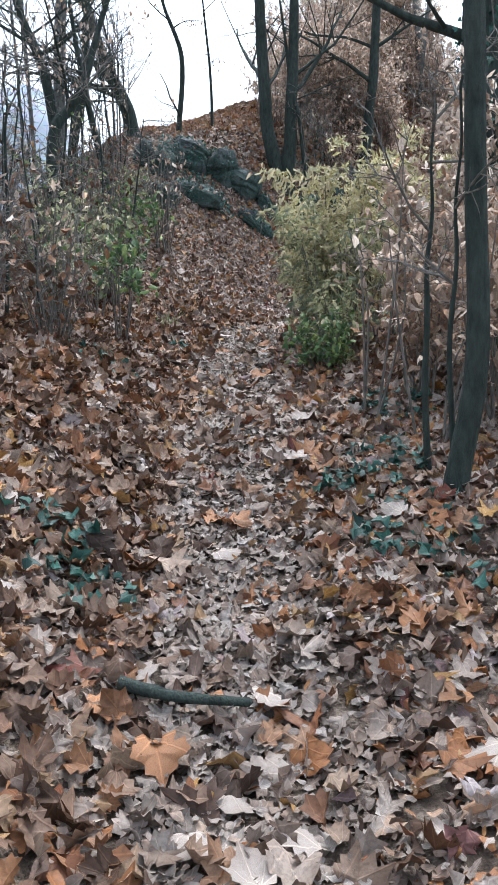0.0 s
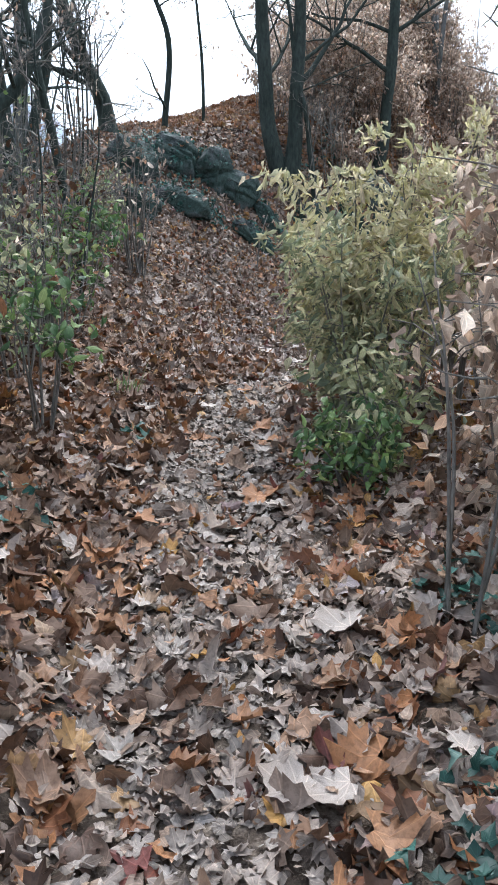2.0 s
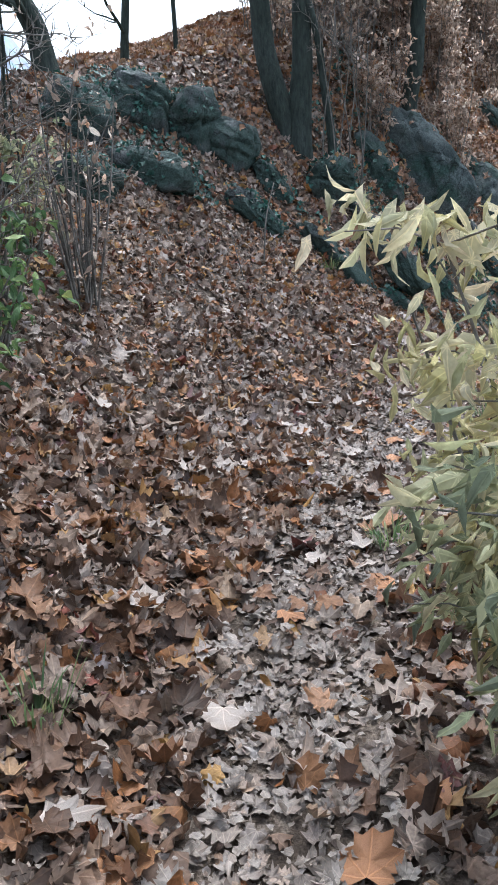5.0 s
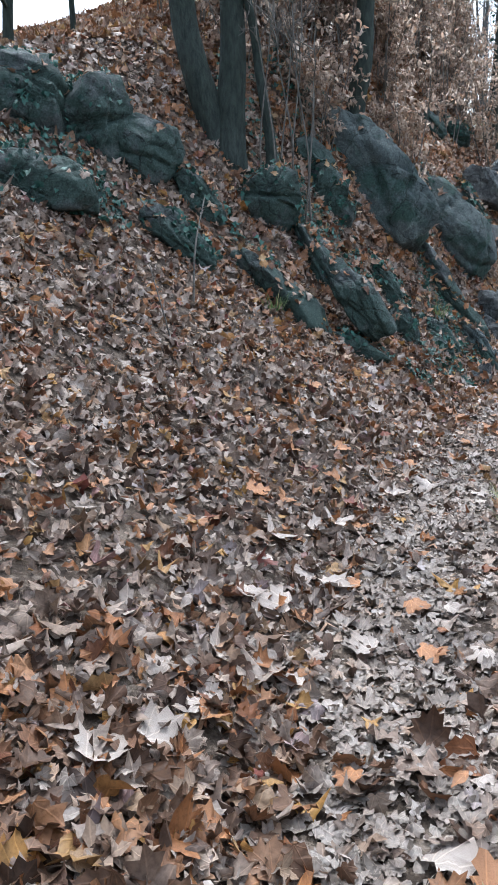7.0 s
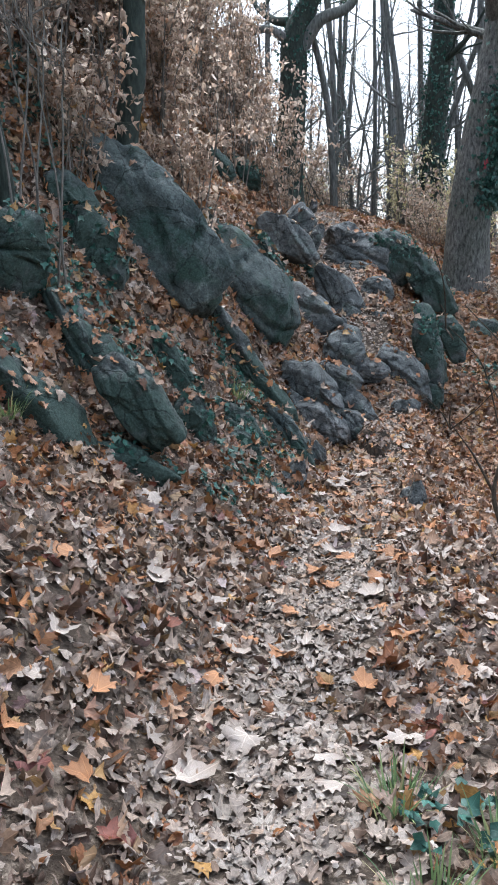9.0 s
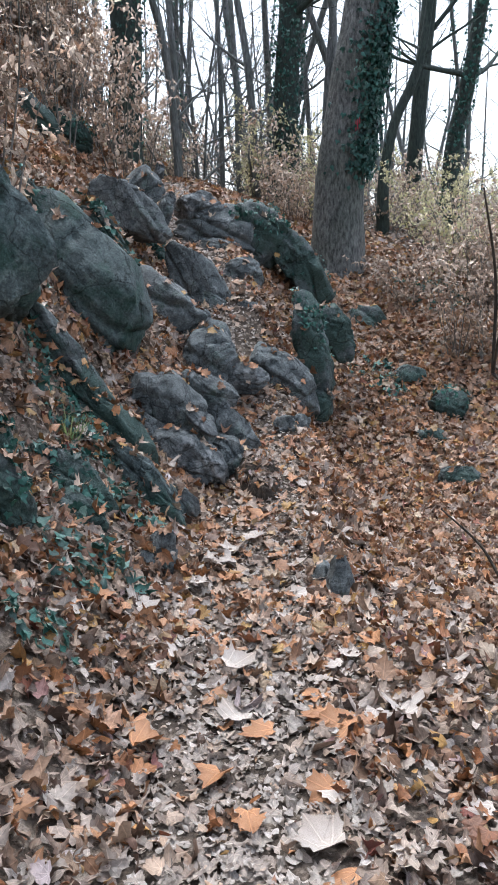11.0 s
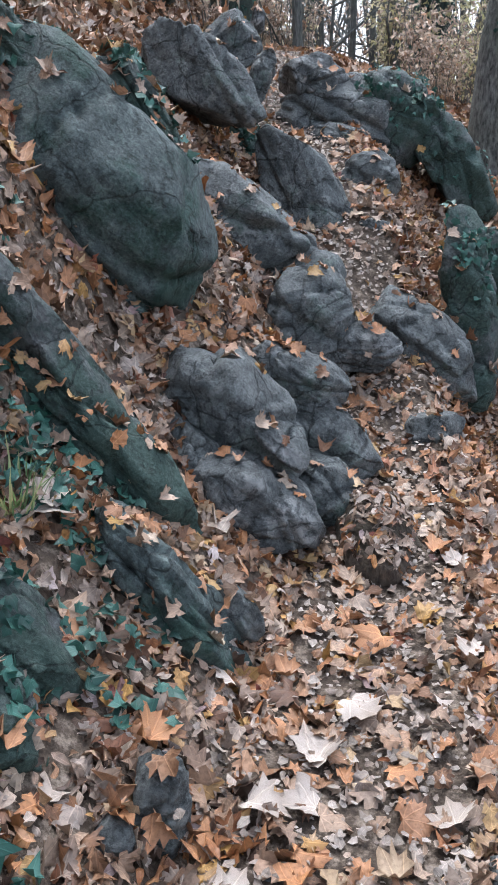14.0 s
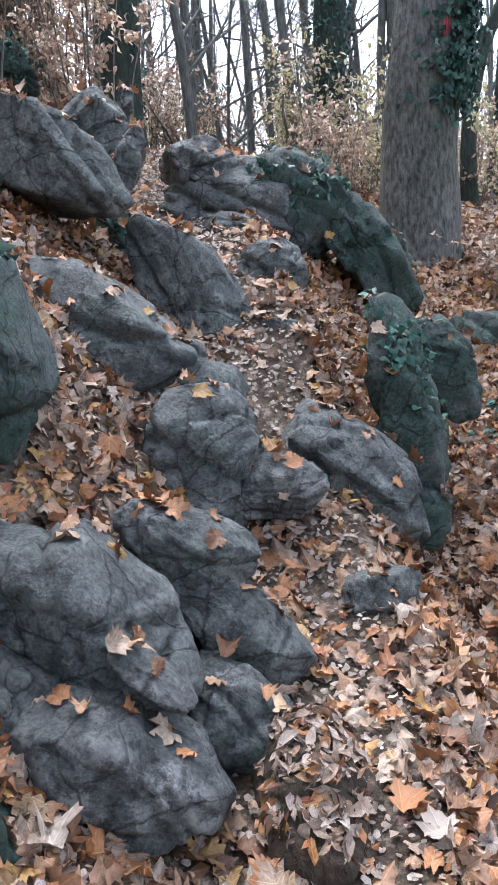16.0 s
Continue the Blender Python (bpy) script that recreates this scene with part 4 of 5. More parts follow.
tree("tree", [(2.02, 7.22, 1.3, 0.21), (1.89, 7.26, 2.88, 0.17), (1.88, 7.26, 3.74, 0.165)], "stout dark tree behind the withered shrubs", 19, top=5, limbs=5, limb_len=2.0, sides=14, ivy=(-1.5, 200, 0.1, 0.6, 0.8))
tree("sapling", [(0.87, 4.02, 0.6, 0.018), (0.83, 4.03, 1.13, 0.015), (0.83, 4.02, 1.5, 0.012)], "thin bare sapling at the path's edge", 20, top=0.8, limbs=4, limb_len=0.5)
tree("sapling", [(0.92, 3.78, 0.6, 0.014), (0.89, 3.76, 1.15, 0.012), (0.89, 3.76, 1.54, 0.01)], "thin bare sapling at the path's edge", 21, top=0.8, limbs=4, limb_len=0.4)

# dark stems of the undergrowth on the bank
stems = np.random.default_rng(66)
for k in range(34):
    if k < 16:
        x, y, tall = stems.uniform(-2.4, -1.7), stems.uniform(10.6, 13.0), stems.uniform(1.3, 2.2)
    else:
        x, y, tall = stems.uniform(-2.6, -1.05), stems.uniform(5.6, 10.0), stems.uniform(0.8, 1.8)
    z, r = height(x, y), stems.uniform(0.007, 0.018)
    lx, ly = stems.normal(0, 0.13, 2)
    tree("sapling", [(x, y, z, r), (x + 0.4 * lx, y + 0.4 * ly, z + tall * 0.5, r * 0.85), (x + lx, y + ly, z + tall, r * 0.6)], "thin dark bare stem in the undergrowth of the bank", 1700 + k, M_BARK,
         top=0.6, limbs=4, limb_len=0.55, limb_from=0.25, sides=6, group="bare stems on the bank")

# the wood beyond the crest
wood = np.random.default_rng(77)
for k in range(136):
    if k >= 104:
        y = wood.uniform(28, 50)
        x = 0.1 + (y - 8.8) * math.tan(radians(wood.uniform(20, 36)))
    elif k < 82:
        x, y = wood.uniform(8.5, 28), wood.uniform(26.5, 42)
    elif k < 94:
        x, y = wood.uniform(1.5, 5.2), wood.uniform(23.5, 34)
    else:
        x, y = wood.uniform(-9, -3), wood.uniform(9, 20)
    z, r = height(x, y), wood.uniform(0.025, 0.12)
    lx, ly = wood.normal(0, 0.25, 2)
    tree("tree", [(x, y, z, r), (x + lx * 0.5, y + ly * 0.5, z + 2.5, r * 0.85), (x + lx * 2, y + ly * 2, z + 5, r * 0.7)], "bare slender tree in the wood beyond the crest", 300 + k, M_BARK_HAZED,
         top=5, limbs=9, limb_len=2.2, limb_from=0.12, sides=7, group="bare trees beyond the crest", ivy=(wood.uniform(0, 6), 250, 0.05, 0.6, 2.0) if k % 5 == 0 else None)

for k in range(26):
    y = wood.uniform(27.5, 40)
    x = 0.1 + (y - 8.8) * math.tan(radians(wood.uniform(19, 34)))
    z, r = height(x, y), wood.uniform(0.02, 0.05)
    lx, ly = wood.normal(0, 0.3, 2)
    tree("sapling", [(x, y, z, r), (x + lx * 0.5, y + ly * 0.5, z + 2.5, r * 0.85), (x + lx * 2, y + ly * 2, z + 4.5, r * 0.7)], "thin bare sapling with many fine twigs beyond the crest", 700 + k, M_BARK_HAZED,
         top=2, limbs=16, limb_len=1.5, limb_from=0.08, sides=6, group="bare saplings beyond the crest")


# ---- shrubs ----
def shrub(name, x, y, label, seed, tall, wide, leaves, mat, size=(0.05, 0.09), kind="oval", stems=10, bare=0.2, lean=(0, 0), droop=0.6, mats=None):
    """Arching stems from one foot with twigs, and leaves along their upper part."""
    rng = np.random.default_rng(seed)
    base = np.array((x, y, height(x, y)))
    ob = thing(name, base, label, "shrub")
    spots = []
    for s in range(stems):
        v, f = [], []
        a, out = rng.uniform(0, 6.28), wide * math.sqrt(rng.uniform(0.02, 1))
        h = tall * rng.uniform(0.5, 1.05)
        foot = np.array((math.cos(a), math.sin(a), 0)) * out * 0.25
        foot[2] = height(x + foot[0], y + foot[1]) - base[2] - 0.03
        tip = np.array((math.cos(a) * out + lean[0] * h, math.sin(a) * out + lean[1] * h, h))
        mid = foot * 0.6 + tip * 0.4 + np.array((0, 0, 0.2 * h)) + rng.normal(0, 0.05, 3)
        rows = spline([foot, mid, tip], 6)
        tube(rows, np.linspace(0.009, 0.0025, len(rows)) * (0.6 + 0.3 * tall), 4, v, f)
        for _ in range(6):
            i = int(rng.integers(int(len(rows) * bare) + 1, len(rows)))
            b = rng.uniform(0, 6.28)
            ln = rng.uniform(0.12, 0.32) * (0.5 + 0.35 * tall)
            end = rows[i] + np.array((math.cos(b), math.sin(b), rng.uniform(-0.1, 0.5))) * ln
            tube([rows[i], (rows[i] + end) / 2 + (0, 0, 0.02), end], (0.003, 0.0025, 0.0015), 3, v, f)
            spots.append((rows[i], end))
        spots.append((rows[len(rows) // 2], rows[-1]))
        part("stem", mesh_of("stem", v, f, M_TWIG), ob)
    per = max(1, leaves // len(spots))
    A = np.array([q for q, _ in spots for _ in range(per)])
    B = np.array([q for _, q in spots for _ in range(per)])
    u = rng.uniform(0.1, 1.1, (len(A), 1))
    c = A * (1 - u) + B * u + rng.normal(0, 0.035, A.shape)
    out = B - A
    out /= np.linalg.norm(out, axis=1)[:, None] + 1e-9
    dip = out * (1 - droop) + np.array((0, 0, -droop))
    nrm = np.column_stack([rng.normal(0, 0.6, len(c)), rng.normal(0, 0.6, len(c)) - 0.3, np.full(len(c), 0.7)])
    lv, lf, lu = strew(c, nrm, rng.uniform(*size, len(c)), kind, rng, 0.35, 10, dip)
    part("foliage", mesh_of("foliage", lv, lf, mat, True, lu), ob)
    return ob


YB = "bushy shrub with pale yellow-green autumn leaves by the path"
shrub("yellow_shrub", 0.8, 7.7, YB, 401, 1.75, 0.65, 2600, M_YELLOW, (0.06, 0.11), "long", 16)
shrub("yellow_shrub", 0.72, 7.2, YB, 402, 1.2, 0.55, 2200, M_OLIVE, (0.05, 0.09), "long", 14)
shrub("yellow_shrub", 1.3, 8.0, YB, 403, 1.8, 0.65, 2200, M_YELLOW, (0.06, 0.1), "long", 14)
shrub("yellow_shrub", 0.62, 6.6, "low shrub with faded green leaves by the path", 404, 0.6, 0.35, 900, M_OLIVE, (0.05, 0.09), "oval", 12, 0.05)
shrub("green_shrub", 0.55, 6.3, "low dark green leafy shrub by the path", 405, 0.42, 0.28, 420, M_GREEN, (0.05, 0.08), "oval", 10, 0.0)
for k, (x, y, h, w, n) in enumerate([(1.35, 6.3, 1.3, 0.5, 700), (1.1, 5.5, 1.1, 0.4, 420), (1.7, 5.6, 1.8, 0.55, 800), (2.0, 6.6, 2.0, 0.6, 800), (1.45, 4.7, 1.5, 0.45, 420),
                                     (1.75, 8.4, 1.9, 0.6, 700), (2.5, 7.6, 2.1, 0.7, 800), (2.3, 5.0, 1.8, 0.6, 600), (2.6, 9.2, 1.6, 0.7, 700), (1.9, 3.8, 1.5, 0.5, 400)]):
    shrub("withered_shrub", x, y, "withered shrub with hanging beige-brown leaves beside the path", 420 + k, h, w, int(n * 1.7), M_DRY, (0.06, 0.115), "oval", 12, 0.25, droop=0.85)
shrub("green_shrub", -1.0, 6.7, "shrub with fresh green leaves on thin stems beside the path", 440, 1.0, 0.4, 150, M_GREEN, (0.06, 0.1), "oval", 6, 0.55)
shrub("green_shrub", -1.35, 7.6, "shrub with dull green leaves on the bank", 441, 1.0, 0.5, 260, M_OLIVE, (0.05, 0.09), "oval", 10, 0.3)
shrub("green_shrub", -1.45, 9.2, "shrub with bright green leaves on the bank", 442, 0.9, 0.6, 450, M_GREEN, (0.06, 0.1), "oval", 10, 0.3)
shrub("green_shrub", -2.1, 10.0, "shrub with faded green leaves on the bank", 446, 1.2, 0.8, 300, M_GREEN, (0.05, 0.09), "oval", 14, 0.15)
shrub("green_shrub", -1.7, 7.9, "low shrub with faded green leaves on the bank", 447, 0.8, 0.6, 220, M_GREEN, (0.05, 0.09), "oval", 12, 0.15)
shrub("green_shrub", -2.6, 11.6, "shrub with faded green leaves on the bank", 448, 1.3, 0.8, 260, M_OLIVE, (0.05, 0.09), "oval", 14, 0.15)
shrub("withered_sapling", 0.72, 5.0, "withered sapling with large pale hanging leaves", 449, 1.45, 0.4, 56, M_DRY, (0.07, 0.11), "oval", 4, 0.4, droop=0.9)
shrub("withered_sapling", 0.95, 4.4, "withered sapling with large pale hanging leaves", 439, 1.3, 0.4, 56, M_DRY, (0.07, 0.11), "oval", 4, 0.4, droop=0.9)
shrub("green_shrub", -1.65, 10.6, "leafy green shrub at the foot of the rocks", 444, 0.7, 0.5, 500, M_GREEN, (0.06, 0.1), "oval", 12, 0.1)
shrub("green_shrub", -1.6, 12.0, "leafy green shrub at the foot of the rocks", 445, 0.8, 0.5, 260, M_OLIVE, (0.06, 0.1), "oval", 12, 0.1)
shrub("green_shrub", -1.9, 8.6, "shrub with faded green leaves on the bank", 443, 1.3, 0.6, 260, M_OLIVE, (0.05, 0.09), "oval", 10, 0.3)
for k, (x, y, h, w, n) in enumerate([(-2.0, 6.2, 1.0, 0.5, 260), (-2.3, 7.6, 1.3, 0.6, 320), (-2.9, 9.4, 1.4, 0.7, 380), (-1.7, 5.2, 0.8, 0.4, 150), (-2.2, 10.2, 1.3, 0.6, 260), (-1.55, 10.6, 1.2, 0.4, 140),
                                     (-3.2, 6.8, 1.3, 0.6, 300), (-1.35, 5.9, 0.9, 0.4, 160), (-1.6, 6.9, 1.2, 0.45, 200), (-1.3, 8.3, 1.1, 0.4, 160), (-1.75, 9.6, 1.4, 0.5, 220), (-2.6, 8.3, 1.6, 0.6, 300), (-1.15, 11.6, 1.6, 0.35, 80), (-2.4, 4.6, 0.9, 0.5, 160), (-3.3, 11.2, 1.5, 0.7, 350), (-1.9, 11.8, 1.5, 0.5, 120)]):
    shrub("withered_shrub", x, y, "brown twiggy undergrowth with few withered leaves", 450 + k, h, w, int(n * 0.8), M_BANK if k % 4 else M_DRY, (0.05, 0.1), "oval", 20, 0.15, droop=0.8)
# the thicket above the slabs, and beyond the oak
th = np.random.default_rng(88)
n_th = 0
while n_th < 120:
    x, y = th.uniform(-2.5, 8.0), th.uniform(17.3, 27.0)
    z, d = lie([(x, y)])
    if d[0] > (-2.4 if y < 18.5 else -3.6 if y < 23.5 else -1.3) or d[0] < -10 or z[0] < 3.4 or x < 0.08 * y - (0.6 if n_th < 60 else 1.2):
        continue
    shrub("withered_shrub", x, y, "tall withered shrub of the hillside thicket with beige leaves", 500 + n_th, th.uniform(1.2, 2.4), th.uniform(0.5, 0.9), 540, M_DRY, (0.06, 0.11), "oval", 6, 0.15, droop=0.85)
    n_th += 1
for k in range(30):
    x, y = th.uniform(0.9, 2.9), th.uniform(17.6, 20.2)
    shrub("withered_shrub", x, y, "tall withered shrub of the hillside thicket with beige leaves", 1500 + k, th.uniform(1.0, 1.9), th.uniform(0.45, 0.8), 640, M_DRY, (0.05, 0.1), "oval", 7, 0.1, droop=0.85)
for k in range(9):
    x, y = th.uniform(0.5, 1.9), th.uniform(16.7, 17.7)
    shrub("withered_shrub", x, y, "withered shrub with pale beige leaves behind the twin trunks", 1560 + k, th.uniform(0.9, 1.6), th.uniform(0.4, 0.6), 420, M_DRY, (0.05, 0.1), "oval", 7, 0.1, droop=0.85)
for k in range(12):
    x, y = th.uniform(8.3, 10.6), th.uniform(18.0, 20.6)
    shrub("withered_shrub", x, y, "dense shrub with straw-coloured leaves below the oak", 1580 + k, th.uniform(0.7, 1.2), th.uniform(0.5, 0.8), 620, M_DRY, (0.05, 0.09), "oval", 12, 0.05)
for k in range(20):
    x, y = th.uniform(9.4, 14.0), th.uniform(18.5, 24.5)
    shrub("withered_shrub", x, y, "dense shrub with straw-coloured leaves beyond the oak", 640 + k, th.uniform(0.9, 1.5), th.uniform(0.6, 0.9), 800, M_DRY if k % 2 else M_YELLOW, (0.05, 0.09), "oval", 12, 0.05)
for k in range(34):
    x, y = th.uniform(8.6, 17.0), th.uniform(24.5, 31.0)
    shrub("withered_shrub", x, y, "straw-coloured shrub on the crest", 580 + k, th.uniform(1.0, 2.1), th.uniform(0.6, 1.0), 520, M_DRY if k % 2 else M_YELLOW, (0.06, 0.1), "oval", 12, 0.05)
for k in range(16):
    x, y = th.uniform(4.9, 6.5), th.uniform(22.4, 26.5)
    shrub("withered_shrub", x, y, "tall withered shrub at the upper edge of the thicket", 680 + k, th.uniform(1.7, 2.7), th.uniform(0.5, 0.8), 520, M_DRY, (0.06, 0.1), "oval", 6, 0.15, droop=0.85)

# ---- fallen leaves ----
def scatter(count, box, keep, seed):
    """Places on the ground inside a box of the plan, thinned by keep(distance from the path, x, y)."""
    rng = np.random.default_rng(seed)
    xy = np.column_stack([rng.uniform(box[0], box[1], count), rng.uniform(box[2], box[3], count)])
    z, d = lie(xy)
    ok = rng.uniform(0, 1, count) < keep(d, xy[:, 0], xy[:, 1])
    xy, z, d = xy[ok], z[ok], d[ok]
    return xy, z, d, rng


def litter(name, label, count, box, keep, sizes, kind, mat, seed, lift=(0.004, 0.035), tilt=0.3, variants=16):
    xy, z, d, rng = scatter(count, box, keep, seed)
    p = np.column_stack([xy, z + rng.uniform(*lift, len(xy))])
    v, f, u = strew(p, slope_normals(xy), rng.uniform(*sizes, len(xy)) * rng.uniform(0.75, 1.1, len(xy)), kind, rng, tilt, variants)
    return tagged(new(name, mesh_of(name, v, f, mat, True, u)), label, "leaf litter", kind="stuff")


def beside(d, x, y):
    return np.where(np.abs(d) < 0.32, np.where(y > 6, 0.14, 0.4), 1.0) * np.where(np.abs(d) < 3, 1, np.exp(-(np.abs(d) - 3) / 2.5))


def far_off(d, x, y):
    return np.clip((np.abs(d) - 1.8) / 1.5, 0, 1) * np.exp(-np.maximum(np.abs(d) - 5, 0) / 5)


def on_bed(d, x, y):
    return np.exp(-(d / 0.36) ** 2) * (y < 27)


def rocky(d, x, y):
    return beside(d, x, y) * (y > 13.5) * np.clip((y - 13.5) / 2.5, 0, 1)


litter("leaf_litter", "deep litter of beige, brown and orange maple leaves", 23000, (-3.6, 4.6, -1.5, 10.5), beside, (0.07, 0.145), "maple", M_LITTER, 11, tilt=0.48)
litter("leaf_litter", "litter of beige and brown maple leaves on the slope", 36000, (-3.5, 7.5, 9.5, 20.5), beside, (0.05, 0.11), "maple", M_LITTER, 12, tilt=0.6)
litter("leaf_litter", "russet maple leaves heaped among the rocks", 38000, (0.0, 11.0, 13.5, 28.0), rocky, (0.06, 0.13), "maple", M_RUSSET, 13, tilt=0.5)
litter("leaf_litter", "brown leaves on the outer slopes", 60000, (-9.0, 16.0, -3.0, 34.0), far_off, (0.09, 0.17), "scrap", M_LITTER, 14)
litter("leaf_litter", "small curled brown leaves among the larger ones", 130000, (-3.2, 6.5, -1.5, 20.0), beside, (0.03, 0.08), "oval", M_LITTER, 15, (0.005, 0.04), 0.7)
litter("leaf_litter", "pale matted leaves trodden flat on the path bed", 70000, (-1.8, 6.0, -1.5, 15.6), on_bed, (0.04, 0.095), "maple", M_CRUMB, 17, (0.004, 0.016), 0.16)
litter("leaf_litter", "orange-brown maple leaves along the bank", 9000, (-2.6, 1.6, -0.5, 10.0), lambda d, x, y: np.where(d < -0.25, 1.0, 0.12), (0.06, 0.13), "maple", M_BANK, 18, (0.02, 0.05), 0.5)
litter("leaf_litter", "bright tan maple leaves on the slope below the rocks", 9000, (4.6, 9.5, 15.0, 21.0), lambda d, x, y: np.where(d > 0.5, 1.0, 0.1), (0.06, 0.12), "maple", M_RUSSET, 19, (0.01, 0.045), 0.5)
litter("leaf_litter", "russet and tan leaves on the hillside above the slabs", 26000, (-4.0, 7.0, 16.5, 28.0), lambda d, x, y: np.clip((-d - 1.2) / 0.8, 0, 1), (0.08, 0.15), "maple", M_RUSSET, 20, (0.01, 0.05), 0.45)
litter("leaf_litter", "tan leaves trodden on the path at the foot of the climb", 2200, (2.4, 6.2, 14.6, 18.4), lambda d, x, y: np.exp(-(d / 0.5) ** 2), (0.06, 0.12), "maple", M_RUSSET, 24, (0.008, 0.035), 0.25)
litter("leaf_crumbs", "pale trodden leaf fragments on the path bed", 330000, (-1.8, 8.5, -1.5, 26.0), on_bed, (0.015, 0.055), "scrap", M_CRUMB, 16, (0.006, 0.03), 0.3)

# single large leaves along the path
single = np.random.default_rng(21)
big = [(v * (1, 1, 0.5), f) for v, f in leaf_shapes("maple", 10, single)]
leaf_meshes = [mesh_of("fallen_leaf", v, f, M_LITTER if k % 3 else M_RUSSET, True, v[:, :2]) for k, (v, f) in enumerate(big)]
lxy, lz, ld, _ = scatter(900, (-1.6, 4.8, 0.8, 17.0), lambda d, x, y: np.exp(-(d / 1.0) ** 2), 22)
lnorm = slope_normals(lxy)
for k in range(min(300, len(lxy))):
    ob = new("fallen_leaf", leaf_meshes[k % 10])
    up = Vector(lnorm[k]) + Vector(single.normal(0, 0.15, 3))
    s = single.uniform(0.1, 0.16)
    ob.matrix_world = Matrix.Translation((lxy[k, 0], lxy[k, 1], lz[k] + 0.035)) @ up.to_track_quat("Z", "Y").to_matrix().to_4x4() @ pose(0, 0, 0, 0, 0, single.uniform(0, 360)) @ Matrix.Scale(s, 4)
    ob.parent = ground

# leaves that lie on the rocks
rt = np.random.default_rng(23)
rp, rn = [], []
for c, n, area in rock_tops:
    if len(c):
        k = min(len(c), int(4 + 26 * area))
        i = rt.integers(0, len(c), k)
        rp.append(c[i] + n[i] * 0.012), rn.append(n[i])
rp, rn = np.vstack(rp), np.vstack(rn)
v, f, u = strew(rp, rn, rt.uniform(0.05, 0.1, len(rp)), "maple", rt, 0.25, 12)
tagged(new("leaf_litter", mesh_of("leaf_litter", v, f, M_RUSSET, True, u)), "russet leaves caught on the rocks", "leaf litter", kind="stuff")


# ---- ivy, grass and sticks on the ground ----
def ivy_patch(x, y, radius, count, seed, label="patch of dark green ivy creeping through the leaves", size=(0.04, 0.085)):
    rng = np.random.default_rng(seed)
    a, r = rng.uniform(0, 6.28, count), radius * np.sqrt(rng.uniform(0, 1, count))
    xy = np.column_stack([x + r * np.cos(a) * rng.uniform(0.6, 1.3), y + r * np.sin(a)])
    p = np.column_stack([xy, lie(xy)[0] + rng.uniform(0.03, 0.09, count)])
    v, f, u = strew(p, slope_normals(xy), rng.uniform(*size, count), "ivy", rng, 0.35, 10)
    base = np.array((x, y, height(x, y)))
    return tagged(new("ivy_patch", mesh_of("ivy_patch", v, f, M_IVY, True, u)), label, "ivy", "ivy on the ground", "stuff")


for k, (x, y, r, n) in enumerate([(0.69, 4.09, 0.28, 60), (0.4, 3.9, 0.14, 26), (0.67, 3.28, 0.3, 45), (-0.55, 2.74, 0.14, 26), (-0.73, 3.05, 0.14, 24), (1.05, 2.9, 0.3, 40), (1.85, 11.7, 0.2, 40),
                                  (3.1, 17.0, 0.3, 110), (2.5, 15.5, 0.2, 50), (2.8, 15.6, 0.16, 40), (3.3, 16.6, 0.2, 50), (3.2, 16.3, 0.2, 40), (2.2, 14.9, 0.2, 40), (8.3, 22.7, 0.5, 200), (0.75, 14.95, 0.25, 80), (1.6, 16.9, 0.5, 260),
                                  (2.9, 17.6, 0.5, 200), (3.1, 17.1, 0.3, 90), (0.9, 16.4, 0.5, 160), (1.6, 15.9, 0.35, 160), (-0.7, 14.4, 0.4, 200), (-1.2, 15.4, 0.5, 200), (4.5, 20.0, 0.3, 70), (7.2, 18.9, 0.4, 80), (9.2, 20.3, 0.6, 160),
                                  (-0.95, 5.6, 0.2, 26), (-0.6, 7.0, 0.14, 16), (0.9, 5.2, 0.3, 50)]):
    ivy_patch(x, y, r, n, 600 + k)


hang = np.random.default_rng(41)
for c, n, area, at in ivy_seats:
    if len(c) < 40 or hang.uniform() < 0.25:
        continue
    seat = c[hang.integers(0, len(c), 3)]
    near = np.min(np.linalg.norm(c[:, None, :] - seat[None], axis=2), axis=1)
    pick = hang.choice(len(c), int(40 + 170 * area), p=np.exp(-near / 0.14) / np.exp(-near / 0.14).sum())
    v, f, u = strew(c[pick] + n[pick] * hang.uniform(0.01, 0.05, (len(pick), 1)), n[pick] + (0, -0.2, 0.2), hang.uniform(0.035, 0.075, len(pick)), "ivy", hang, 0.4, 10, np.array((0, 0, -1.0)))
    tagged(new("ivy_patch", mesh_of("ivy_patch", v, f, M_IVY, True, u)), "dark green ivy hanging over a mossy rock", "ivy", "ivy on the rocks", "stuff")


